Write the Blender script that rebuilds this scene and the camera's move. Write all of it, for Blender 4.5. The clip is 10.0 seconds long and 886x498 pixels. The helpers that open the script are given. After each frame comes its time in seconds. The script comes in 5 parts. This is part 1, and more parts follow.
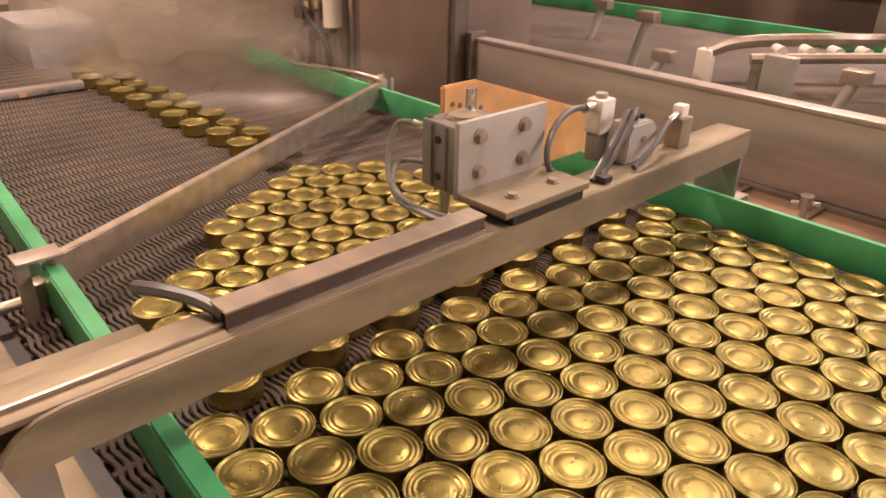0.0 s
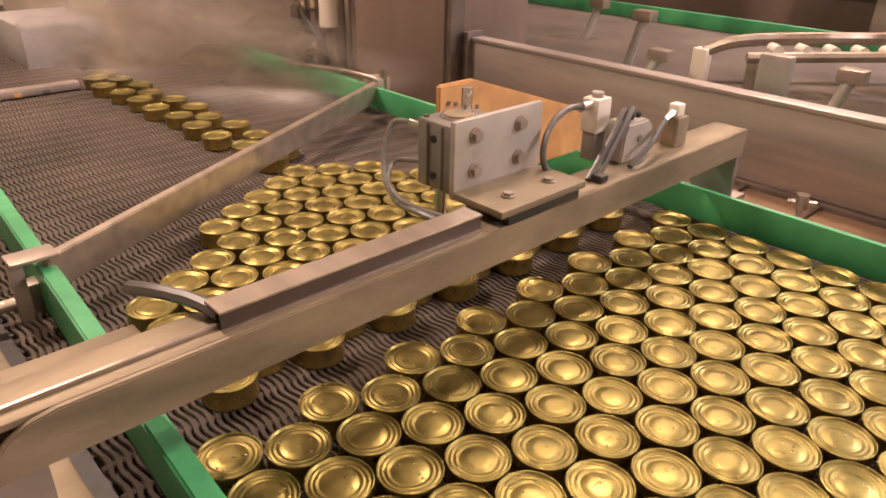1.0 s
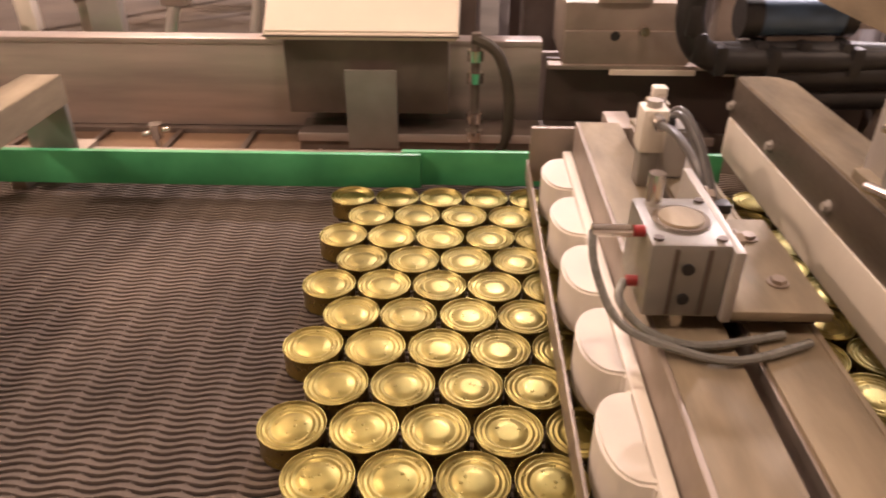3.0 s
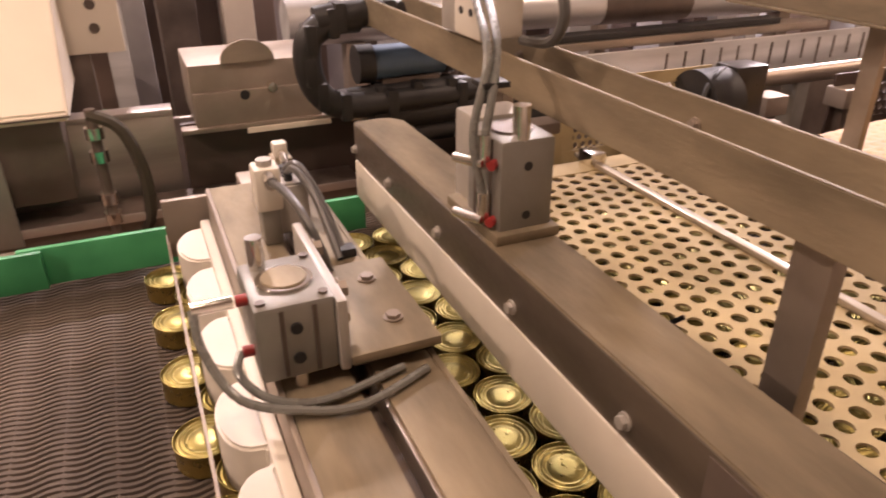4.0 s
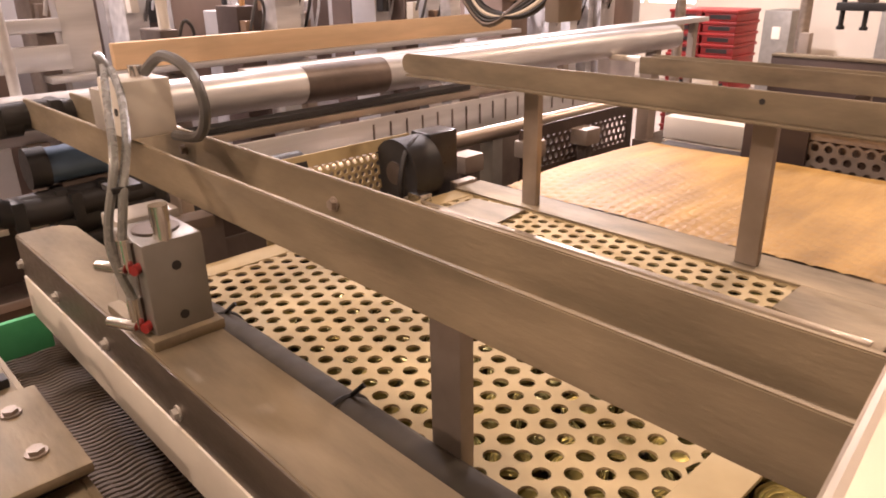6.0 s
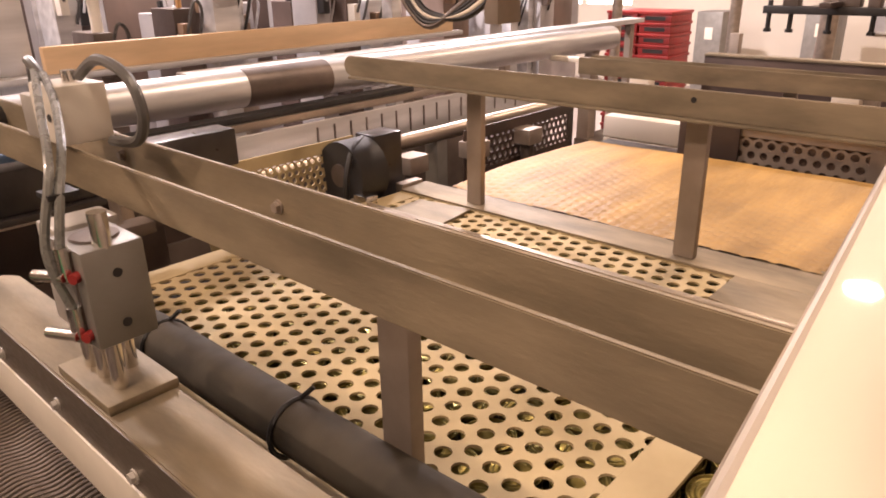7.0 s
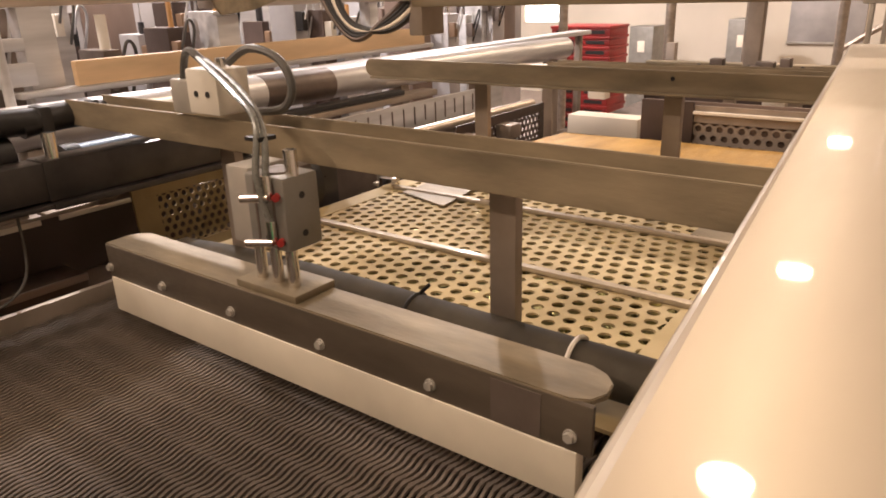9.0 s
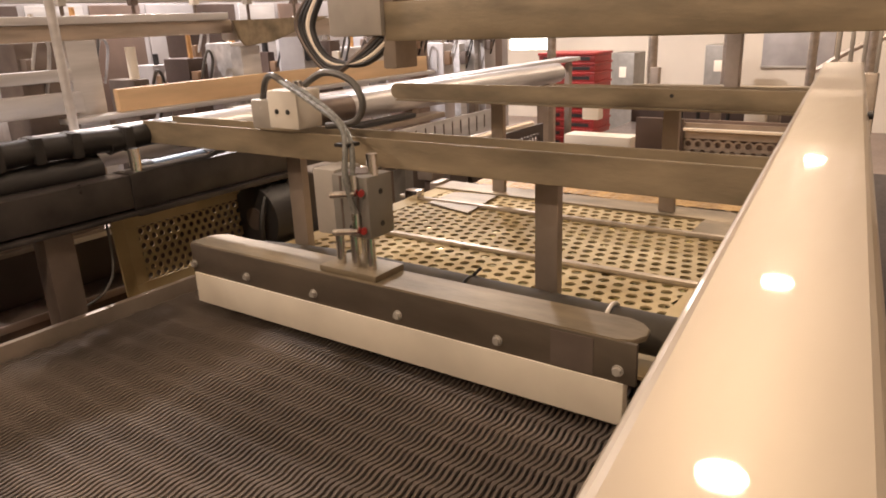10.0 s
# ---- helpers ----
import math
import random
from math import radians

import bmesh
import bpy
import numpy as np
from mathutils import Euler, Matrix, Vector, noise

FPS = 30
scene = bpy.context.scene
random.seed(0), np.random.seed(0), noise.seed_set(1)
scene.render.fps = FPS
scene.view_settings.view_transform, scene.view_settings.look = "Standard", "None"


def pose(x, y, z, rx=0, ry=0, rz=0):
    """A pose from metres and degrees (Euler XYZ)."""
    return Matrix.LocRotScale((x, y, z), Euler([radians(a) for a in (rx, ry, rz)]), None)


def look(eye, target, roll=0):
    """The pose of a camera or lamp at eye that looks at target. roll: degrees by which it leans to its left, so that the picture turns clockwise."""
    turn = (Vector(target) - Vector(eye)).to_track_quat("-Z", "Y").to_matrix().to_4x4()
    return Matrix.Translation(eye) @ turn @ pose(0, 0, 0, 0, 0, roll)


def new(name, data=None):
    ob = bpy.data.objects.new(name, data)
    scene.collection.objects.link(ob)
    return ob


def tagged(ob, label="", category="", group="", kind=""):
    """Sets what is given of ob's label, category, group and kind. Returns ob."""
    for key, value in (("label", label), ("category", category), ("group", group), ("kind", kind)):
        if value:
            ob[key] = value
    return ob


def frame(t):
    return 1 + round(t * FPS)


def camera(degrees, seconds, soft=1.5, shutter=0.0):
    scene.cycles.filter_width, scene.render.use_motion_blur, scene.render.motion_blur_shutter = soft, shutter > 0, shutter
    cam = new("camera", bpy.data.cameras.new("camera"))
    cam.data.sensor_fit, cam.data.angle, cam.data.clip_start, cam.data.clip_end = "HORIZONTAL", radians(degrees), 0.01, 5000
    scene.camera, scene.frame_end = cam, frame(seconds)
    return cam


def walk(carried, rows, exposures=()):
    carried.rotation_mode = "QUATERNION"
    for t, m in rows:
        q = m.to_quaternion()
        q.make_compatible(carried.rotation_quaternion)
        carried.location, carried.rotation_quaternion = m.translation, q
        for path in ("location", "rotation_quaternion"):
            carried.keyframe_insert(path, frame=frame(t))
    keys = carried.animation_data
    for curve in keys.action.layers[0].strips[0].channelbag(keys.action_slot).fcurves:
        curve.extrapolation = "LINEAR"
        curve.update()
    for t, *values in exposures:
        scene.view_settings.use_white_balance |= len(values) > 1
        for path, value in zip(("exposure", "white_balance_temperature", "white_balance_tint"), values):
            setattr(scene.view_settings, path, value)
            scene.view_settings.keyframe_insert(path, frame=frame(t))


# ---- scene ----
cam = camera(64.15, 10.0, soft=1.8, shutter=0.2)
PATH = [
    (0.0, -0.0918, -0.0205, 1.4894, 63.29, -1.21, 47.25),
    (0.5, -0.0920, -0.0204, 1.4901, 63.24, -1.23, 47.25),
    (1.0, -0.0918, -0.0178, 1.4883, 63.27, -1.19, 47.00),
    (1.5, -0.0746, 0.0023, 1.4772, 62.49, -0.91, 44.14),
    (2.0, 0.0111, 0.0622, 1.4683, 59.95, 0.57, 32.05),
    (2.2, 0.0388, 0.0690, 1.4667, 59.52, 1.24, 28.02),
    (3.3, 0.0983, 0.0936, 1.4797, 59.57, -0.46, -6.86),
    (3.5, 0.1270, 0.0995, 1.4738, 60.05, -0.24, -11.06),
    (4.0, 0.1838, 0.0879, 1.4855, 62.98, 0.15, -23.49),
    (4.5, 0.2275, 0.0713, 1.4922, 65.32, 0.98, -30.07),
    (5.0, 0.2566, 0.0485, 1.5011, 66.96, 1.37, -36.12),
    (5.5, 0.2720, 0.0331, 1.5048, 67.41, 1.51, -39.60),
    (6.0, 0.2861, 0.0200, 1.5036, 68.28, 1.08, -43.49),
    (7.5, 0.2692, 0.0031, 1.5054, 68.19, 1.29, -49.20),
    (8.0, 0.1391, -0.0111, 1.5029, 68.43, 1.65, -50.60),
    (8.5, 0.0387, -0.0210, 1.4912, 69.00, 1.72, -51.74),
    (9.0, -0.0920, -0.0361, 1.4876, 69.86, 1.74, -53.31),
    (9.5, -0.1980, -0.0515, 1.4956, 70.63, 1.90, -54.24),
    (10.0, -0.3327, -0.0655, 1.4967, 71.97, 2.29, -54.94),
]
walk(cam, [(t, pose(*p)) for t, *p in PATH], ((0, -0.06, 6500, 14), (3.5, -0.07, 6500, 15), (6.0, -0.02, 6500, 13), (7.5, -0.08, 6500, 9), (8.5, -0.27, 6500, 3), (10, -0.27, 6500, 3)))

# ---- light ----
world = bpy.data.worlds.new("hall_air")
scene.world = world
world.use_nodes = True
world.node_tree.nodes["Background"].inputs[0].default_value = (1.0, 0.86, 0.72, 1)
world.node_tree.nodes["Background"].inputs[1].default_value = 0.095
WARM = (1.0, 0.72, 0.565)
COOL = (1.0, 0.86, 0.88)


# ---- materials ----
def material(name, color, rough=0.5, metal=0.0, scale=8.0, vary=0.12, bump=0.0, bump_scale=60.0, tint=None, each=0.0, stretch=(1, 1, 1), rough_vary=0.12, coat=0.0, drops=False):
    """A procedural surface: broad stains, fine grain, relief, and a little change from piece to piece."""
    m = bpy.data.materials.new(name)
    m.use_nodes = True
    n, l = m.node_tree.nodes, m.node_tree.links
    b = n["Principled BSDF"]
    b.inputs["Metallic"].default_value = metal
    if coat:
        b.inputs["Coat Weight"].default_value = coat
        b.inputs["Coat Roughness"].default_value = 0.03
    tc = n.new("ShaderNodeTexCoord")
    mp = n.new("ShaderNodeMapping")
    mp.inputs["Scale"].default_value = stretch
    l.new(tc.outputs["Object"], mp.inputs["Vector"])
    big = n.new("ShaderNodeTexNoise")
    big.inputs["Scale"].default_value, big.inputs["Detail"].default_value = scale, 5
    fine = n.new("ShaderNodeTexNoise")
    fine.inputs["Scale"].default_value, fine.inputs["Detail"].default_value = bump_scale, 4
    l.new(mp.outputs[0], big.inputs["Vector"])
    l.new(mp.outputs[0], fine.inputs["Vector"])
    ramp = n.new("ShaderNodeValToRGB")
    low = [c * (1 - 2 * vary) for c in color]
    high = [min(1, c * (1 + vary)) for c in (tint or color)]
    ramp.color_ramp.elements[0].position, ramp.color_ramp.elements[1].position = 0.3, 0.7
    ramp.color_ramp.elements[0].color, ramp.color_ramp.elements[1].color = (*low, 1), (*high, 1)
    l.new(big.outputs["Fac"], ramp.inputs["Fac"])
    col = ramp.outputs["Color"]
    if each:
        info = n.new("ShaderNodeObjectInfo")
        hsv = n.new("ShaderNodeHueSaturation")
        rng = n.new("ShaderNodeMapRange")
        rng.inputs["To Min"].default_value, rng.inputs["To Max"].default_value = 1 - each, 1 + each
        l.new(info.outputs["Random"], rng.inputs["Value"])
        l.new(rng.outputs[0], hsv.inputs["Value"])
        l.new(col, hsv.inputs["Color"])
        col = hsv.outputs["Color"]
    l.new(col, b.inputs["Base Color"])
    rr = n.new("ShaderNodeMapRange")
    rr.inputs["To Min"].default_value, rr.inputs["To Max"].default_value = max(0.03, rough - rough_vary), min(1, rough + rough_vary)
    l.new(fine.outputs["Fac"], rr.inputs["Value"])
    l.new(rr.outputs[0], b.inputs["Roughness"])
    if bump:
        bp = n.new("ShaderNodeBump")
        bp.inputs["Strength"].default_value, bp.inputs["Distance"].default_value = bump, 0.002
        l.new(fine.outputs["Fac"], bp.inputs["Height"])
        l.new(bp.outputs["Normal"], b.inputs["Normal"])
    if drops:
        # small beads of water, strewn differently on every piece
        own = n.new("ShaderNodeObjectInfo")
        shift = n.new("ShaderNodeVectorMath")
        shift.operation = "ADD"
        far = n.new("ShaderNodeMath")
        far.operation = "MULTIPLY"
        far.inputs[1].default_value = 37.0
        l.new(own.outputs["Random"], far.inputs[0])
        l.new(tc.outputs["Object"], shift.inputs[0])
        l.new(far.outputs[0], shift.inputs[1])
        cells = n.new("ShaderNodeTexVoronoi")
        cells.inputs["Scale"].default_value = 110.0
        l.new(shift.outputs[0], cells.inputs["Vector"])
        bead = n.new("ShaderNodeMapRange")
        bead.interpolation_type = "SMOOTHSTEP"
        bead.inputs["From Min"].default_value, bead.inputs["From Max"].default_value = 0.10, 0.24
        bead.inputs["To Min"].default_value, bead.inputs["To Max"].default_value = 1.0, 0.0
        l.new(cells.outputs["Distance"], bead.inputs["Value"])
        wet = n.new("ShaderNodeBump")
        wet.inputs["Strength"].default_value, wet.inputs["Distance"].default_value = 0.7, 0.0012
        l.new(bead.outputs[0], wet.inputs["Height"])
        l.new(bp.outputs["Normal"], wet.inputs["Normal"])
        l.new(wet.outputs["Normal"], b.inputs["Normal"])
    return m


def glow(name, color, strength):
    m = bpy.data.materials.new(name)
    m.use_nodes = True
    b = m.node_tree.nodes["Principled BSDF"]
    b.inputs["Base Color"].default_value = (*color, 1)
    b.inputs["Emission Color"].default_value = (*color, 1)
    b.inputs["Emission Strength"].default_value = strength
    return m


STEEL = material("brushed_steel", (0.50, 0.43, 0.36), 0.36, 0.85, 5, 0.12, 0.15, 90, stretch=(1, 6, 6))
STEEL_X = material("rolled_steel", (0.50, 0.435, 0.40), 0.42, 0.7, 4, 0.14, 0.12, 70, stretch=(0.6, 5, 5))
STEEL_DULL = material("dull_steel", (0.37, 0.31, 0.26), 0.5, 0.6, 6, 0.16, 0.2, 80)
STEEL_TAN = material("matt_steel", (0.275, 0.222, 0.148), 0.55, 0.4, 7, 0.2, 0.2, 70, stretch=(3, 0.8, 3))
STEEL_DARK = material("dark_steel", (0.17, 0.135, 0.115), 0.45, 0.5, 7, 0.2, 0.2, 60)
STEEL_LIGHT = material("polished_cover", (0.435, 0.368, 0.283), 0.40, 0.42, 3, 0.06, 0.02, 50, stretch=(0.5, 3, 3), rough_vary=0.04, coat=0.6)
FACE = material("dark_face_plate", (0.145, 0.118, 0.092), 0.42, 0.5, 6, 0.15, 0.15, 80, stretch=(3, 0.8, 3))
CHROME = material("chrome", (0.75, 0.72, 0.68), 0.14, 1.0, 20, 0.05)
ALU = material("grey_aluminium", (0.27, 0.255, 0.23), 0.42, 0.45, 14, 0.08, 0.15, 150)
ALU_PALE = material("pale_aluminium", (0.42, 0.39, 0.35), 0.42, 0.3, 12, 0.08, 0.15, 150)
GOLD = material("gold_lacquer", (0.225, 0.182, 0.054), 0.37, 0.9, 30, 0.14, 0.03, 160, each=0.12, tint=(0.285, 0.236, 0.076), rough_vary=0.16, drops=True)
GOLD_SIDE = material("gold_tin", (0.38, 0.28, 0.085), 0.3, 0.85, 25, 0.12, 0.03, 120, each=0.10)
GREEN = material("green_plastic", (0.045, 0.31, 0.12), 0.42, 0, 6, 0.16, 0.15, 60, tint=(0.075, 0.38, 0.16))
WIRE = material("belt_wire", (0.108, 0.084, 0.067), 0.85, 0.1, 3.5, 0.22, 0.2, 150)
ROD = material("belt_rod", (0.10, 0.077, 0.063), 0.8, 0.2, 4, 0.2)
# near-black, so the shade under the belt is put into the colour
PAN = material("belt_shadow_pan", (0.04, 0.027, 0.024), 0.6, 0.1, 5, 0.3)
WHITE = material("white_plastic", (0.70, 0.65, 0.57), 0.45, 0, 9, 0.05, 0.15, 60)
IVORY = material("ivory_plastic", (0.60, 0.545, 0.455), 0.55, 0, 7, 0.07, 0.15, 60)
CREAM = material("cream_pad", (0.44, 0.325, 0.155), 0.75, 0, 4.5, 0.15, 0.15, 40, tint=(0.47, 0.375, 0.21))
AMBER = material("amber_pad", (0.40, 0.225, 0.055), 0.5, 0.0, 4, 0.16, 0.9, 55, tint=(0.46, 0.275, 0.08), stretch=(0.6, 3, 1))
ORANGE = material("orange_board", (0.60, 0.33, 0.13), 0.5, 0, 4, 0.12, 0.2, 50, stretch=(0.6, 4, 4))
BLACK = material("black_rubber", (0.022, 0.02, 0.02), 0.5, 0, 8, 0.25, 0.2, 60)
HOSE = material("grey_black_hose", (0.062, 0.05, 0.034), 0.75, 0, 9, 0.25, 0.25, 40)
STEEL_COOL = material("cool_steel", (0.62, 0.61, 0.61), 0.36, 0.45, 4, 0.14, 0.12, 70, stretch=(0.6, 5, 5))
GREY = material("grey_paint", (0.42, 0.40, 0.40), 0.45, 0.1, 3, 0.15, 0.1, 40)
MURK = material("oily_black_steel", (0.055, 0.048, 0.046), 0.32, 0.35, 9, 0.3, 0.25, 50)
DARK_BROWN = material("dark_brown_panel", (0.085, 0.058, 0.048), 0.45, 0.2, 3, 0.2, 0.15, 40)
PALE_BOARD = material("pale_orange_board", (0.66, 0.46, 0.27), 0.5, 0, 4, 0.12, 0.2, 50, stretch=(0.6, 4, 4))
DARK_TUBE = material("dark_grey_tube", (0.10, 0.095, 0.09), 0.35, 0, 12, 0.1)
TUBE = material("clear_grey_tube", (0.17, 0.17, 0.155), 0.28, 0, 12, 0.08, coat=0.5)
RED = material("red_plastic", (0.27, 0.022, 0.02), 0.4, 0, 5, 0.15)
BLUE = material("blue_paint", (0.10, 0.16, 0.25), 0.4, 0.2, 8, 0.1)
PAINT = material("cream_paint", (0.80, 0.72, 0.61), 0.42, 0, 3, 0.06, 0.1, 30)
BROWN = material("brown_panel", (0.22, 0.16, 0.13), 0.42, 0.35, 3, 0.16, 0.15, 40, stretch=(1, 1, 0.4))
RUST = material("stained_shelf", (0.23, 0.145, 0.09), 0.55, 0.1, 4, 0.25, 0.2, 40)
FLOOR = material("hall_floor", (0.26, 0.20, 0.165), 0.4, 0, 1.2, 0.18, 0.2, 30)
WALL = material("hall_wall", (0.70, 0.63, 0.53), 0.6, 0, 0.8, 0.08, 0.15, 25)
CEIL = material("hall_ceiling", (0.76, 0.71, 0.64), 0.7, 0, 0.8, 0.08)
LAMP = glow("lamp_glass", (1.0, 0.80, 0.55), 60.0)
DAY = glow("daylight_pane", (1.0, 0.93, 0.88), 6.0)


# ---- mesh tools ----
def mesh_of(bm, name):
    me = bpy.data.meshes.new(name)
    bm.to_mesh(me)
    bm.free()
    return me


def link(name, me, mat, parent=None, label="", smooth=False):
    if mat and not me.materials:
        me.materials.append(mat)
    if smooth:
        me.polygons.foreach_set("use_smooth", [True] * len(me.polygons))
        me.set_sharp_from_angle(angle=radians(38))
    ob = new(name, me)
    if parent:
        ob.parent = parent
    return tagged(ob, label)


def part(name, bm, mat, parent=None, label="", smooth=True):
    return link(name, mesh_of(bm, name), mat, parent, label, smooth)


def empty(name, label, category, group="", kind="", at=(0, 0, 0)):
    ob = new(name)
    ob.empty_display_size = 0.05
    ob.location = at
    return tagged(ob, label, category, group, kind)


def block(x0, x1, y0, y1, z0, z1, bevel=0.003, bm=None, segments=2):
    """A box with rounded edges, added to bm."""
    own = bmesh.new()
    bmesh.ops.create_cube(own, size=1)
    for v in own.verts:
        v.co = ((x0 + x1) / 2 + v.co.x * (x1 - x0), (y0 + y1) / 2 + v.co.y * (y1 - y0), (z0 + z1) / 2 + v.co.z * (z1 - z0))
    if bevel:
        width = min(bevel, 0.45 * min(abs(x1 - x0), abs(y1 - y0), abs(z1 - z0)))
        bmesh.ops.bevel(own, geom=own.edges[:], offset=width, segments=segments, profile=0.6, affect="EDGES")
    return merge(bm, own)


def merge(bm, own):
    if bm is None:
        return own
    me = bpy.data.meshes.new("joined")
    own.to_mesh(me)
    own.free()
    bm.from_mesh(me)
    bpy.data.meshes.remove(me)
    return bm


def rod(a, b, r, bm=None, sides=14, r2=None):
    """A round bar from a to b."""
    own = bmesh.new()
    a, b = Vector(a), Vector(b)
    m = Matrix.Translation((a + b) / 2) @ (b - a).to_track_quat("Z", "Y").to_matrix().to_4x4()
    bmesh.ops.create_cone(own, cap_ends=True, segments=sides, radius1=r, radius2=r if r2 is None else r2, depth=(b - a).length, matrix=m)
    return merge(bm, own)


def hose(points, r, bm=None, sides=8, steps=6):
    """A round tube along a smooth line through the points."""
    pts = [Vector(p) for p in points]
    line = []
    for i in range(len(pts) - 1):
        p0, p1, p2, p3 = pts[max(i - 1, 0)], pts[i], pts[i + 1], pts[min(i + 2, len(pts) - 1)]
        for k in range(steps):
            t = k / steps
            line.append(0.5 * (2 * p1 + (p2 - p0) * t + (2 * p0 - 5 * p1 + 4 * p2 - p3) * t * t + (3 * p1 - p0 - 3 * p2 + p3) * t**3))
    line.append(pts[-1])
    own = bmesh.new()
    rings = []
    for i, p in enumerate(line):
        way = (line[min(i + 1, len(line) - 1)] - line[max(i - 1, 0)]).normalized()
        side = way.orthogonal() if i == 0 else (side - way * side.dot(way))
        side = side.normalized()
        up = way.cross(side)
        rings.append([own.verts.new(p + r * (math.cos(2 * math.pi * k / sides) * side + math.sin(2 * math.pi * k / sides) * up)) for k in range(sides)])
    for a, b in zip(rings, rings[1:]):
        for k in range(sides):
            own.faces.new((a[k], a[(k + 1) % sides], b[(k + 1) % sides], b[k]))
    own.faces.new(rings[0][::-1])
    own.faces.new(rings[-1])
    bmesh.ops.recalc_face_normals(own, faces=own.faces[:])
    return merge(bm, own)


def slab(outline, z0, z1, bevel=0.0, axis="z", bm=None):
    """An outline drawn out from z0 to z1 along an axis; the outline holds the two other coordinates, in order."""
    own = bmesh.new()
    put = {"z": lambda u, v, w: (u, v, w), "y": lambda u, v, w: (u, w, v), "x": lambda u, v, w: (w, u, v)}[axis]
    low = [own.verts.new(put(u, v, z0)) for u, v in outline]
    high = [own.verts.new(put(u, v, z1)) for u, v in outline]
    n = len(outline)
    own.faces.new(low[::-1]), own.faces.new(high)
    for i in range(n):
        own.faces.new((low[i], low[(i + 1) % n], high[(i + 1) % n], high[i]))
    bmesh.ops.recalc_face_normals(own, faces=own.faces[:])
    if bevel:
        bmesh.ops.bevel(own, geom=[e for e in own.edges if e.calc_face_angle(0) > 0.6], offset=bevel, segments=2, affect="EDGES")
    return merge(bm, own)


def lathe(profile, sides, name):
    """A turned shape from (radius, height) pairs, outermost last or first; a radius of 0 closes it."""
    verts, faces, rings = [], [], []
    for r, z in profile:
        if r == 0:
            rings.append([len(verts)] * sides)
            verts.append((0, 0, z))
        else:
            rings.append(list(range(len(verts), len(verts) + sides)))
            verts += [(r * math.cos(2 * math.pi * k / sides), r * math.sin(2 * math.pi * k / sides), z) for k in range(sides)]
    for a, b in zip(rings, rings[1:]):
        for k in range(sides):
            f = list(dict.fromkeys((a[k], a[(k + 1) % sides], b[(k + 1) % sides], b[k])))
            if len(f) > 2:
                faces.append(f)
    me = bpy.data.meshes.new(name)
    me.from_pydata(verts, [], faces)
    bm = bmesh.new()
    bm.from_mesh(me)
    bmesh.ops.recalc_face_normals(bm, faces=bm.faces[:])
    bm.to_mesh(me)
    bm.free()
    return me


def thing(name, pieces, label, category, group="", kind=""):
    """An Empty with one mesh for each (name, bmesh, material[, label])."""
    e = empty(name, label, category, group, kind)
    for p in pieces:
        part(p[0], p[1], p[2], e, p[3] if len(p) > 3 else "")
    return e


# ---- the hall ----
def structure(name, bm, mat, label):
    return tagged(part(name, bm, mat, None, label, False), kind="structure")


X0, X1, Y0, Y1, H = -6.0, 9.5, -3.5, 7.0, 4.2
structure("floor", block(X0, X1, Y0, Y1, -0.1, 0, 0), FLOOR, "worn brown factory hall floor")
structure("ceiling", block(X0, X1, Y0, Y1, H, H + 0.1, 0), CEIL, "pale factory hall ceiling")
structure("wall_west", block(X0 - 0.15, X0, Y0, Y1, 0, H, 0), WALL, "cream painted hall wall")
structure("wall_south", block(X0, X1, Y0 - 0.15, Y0, 0, H, 0), WALL, "cream painted hall wall")
structure("wall_north", block(X0, X1, Y1, Y1 + 0.15, 0, H, 0), WALL, "cream painted hall wall")
east = block(X1, X1 + 0.15, Y0, 4.9, 0, H, 0)
block(X1, X1 + 0.15, 6.4, Y1, 0, H, 0, east)
block(X1, X1 + 0.15, 4.9, 6.4, 0, 1.0, 0, east)
block(X1, X1 + 0.15, 4.9, 6.4, 1.75, H, 0, east)
structure("wall_east", east, WALL, "cream painted end wall with a window")
win = empty("window_1", "bright window in the end wall", "window", kind="structure")
part("pane", block(X1 + 0.06, X1 + 0.07, 4.9, 6.4, 1.0, 1.75, 0), DAY, win, "bright daylit pane")
part("window_frame", block(X1 - 0.01, X1 + 0.05, 5.6, 5.68, 1.0, 1.75, 0.004), PAINT, win)


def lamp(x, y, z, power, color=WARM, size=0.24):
    # same body for the hall lamps and for the unseen fill lamps
    e = empty("hall_and_fill_lamp", "round hanging lamp, one of the hall lights and added fill", "lamp", "hall lamps")
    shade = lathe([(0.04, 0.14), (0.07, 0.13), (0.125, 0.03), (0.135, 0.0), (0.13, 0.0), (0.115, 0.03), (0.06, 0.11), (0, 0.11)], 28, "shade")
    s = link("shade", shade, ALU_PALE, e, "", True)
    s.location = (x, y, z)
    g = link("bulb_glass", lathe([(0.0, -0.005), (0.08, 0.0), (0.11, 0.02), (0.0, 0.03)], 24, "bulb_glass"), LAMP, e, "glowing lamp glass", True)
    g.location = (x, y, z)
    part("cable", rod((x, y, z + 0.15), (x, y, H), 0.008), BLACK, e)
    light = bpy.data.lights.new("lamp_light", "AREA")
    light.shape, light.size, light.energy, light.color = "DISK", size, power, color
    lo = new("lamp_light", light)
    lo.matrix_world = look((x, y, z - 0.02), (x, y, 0))


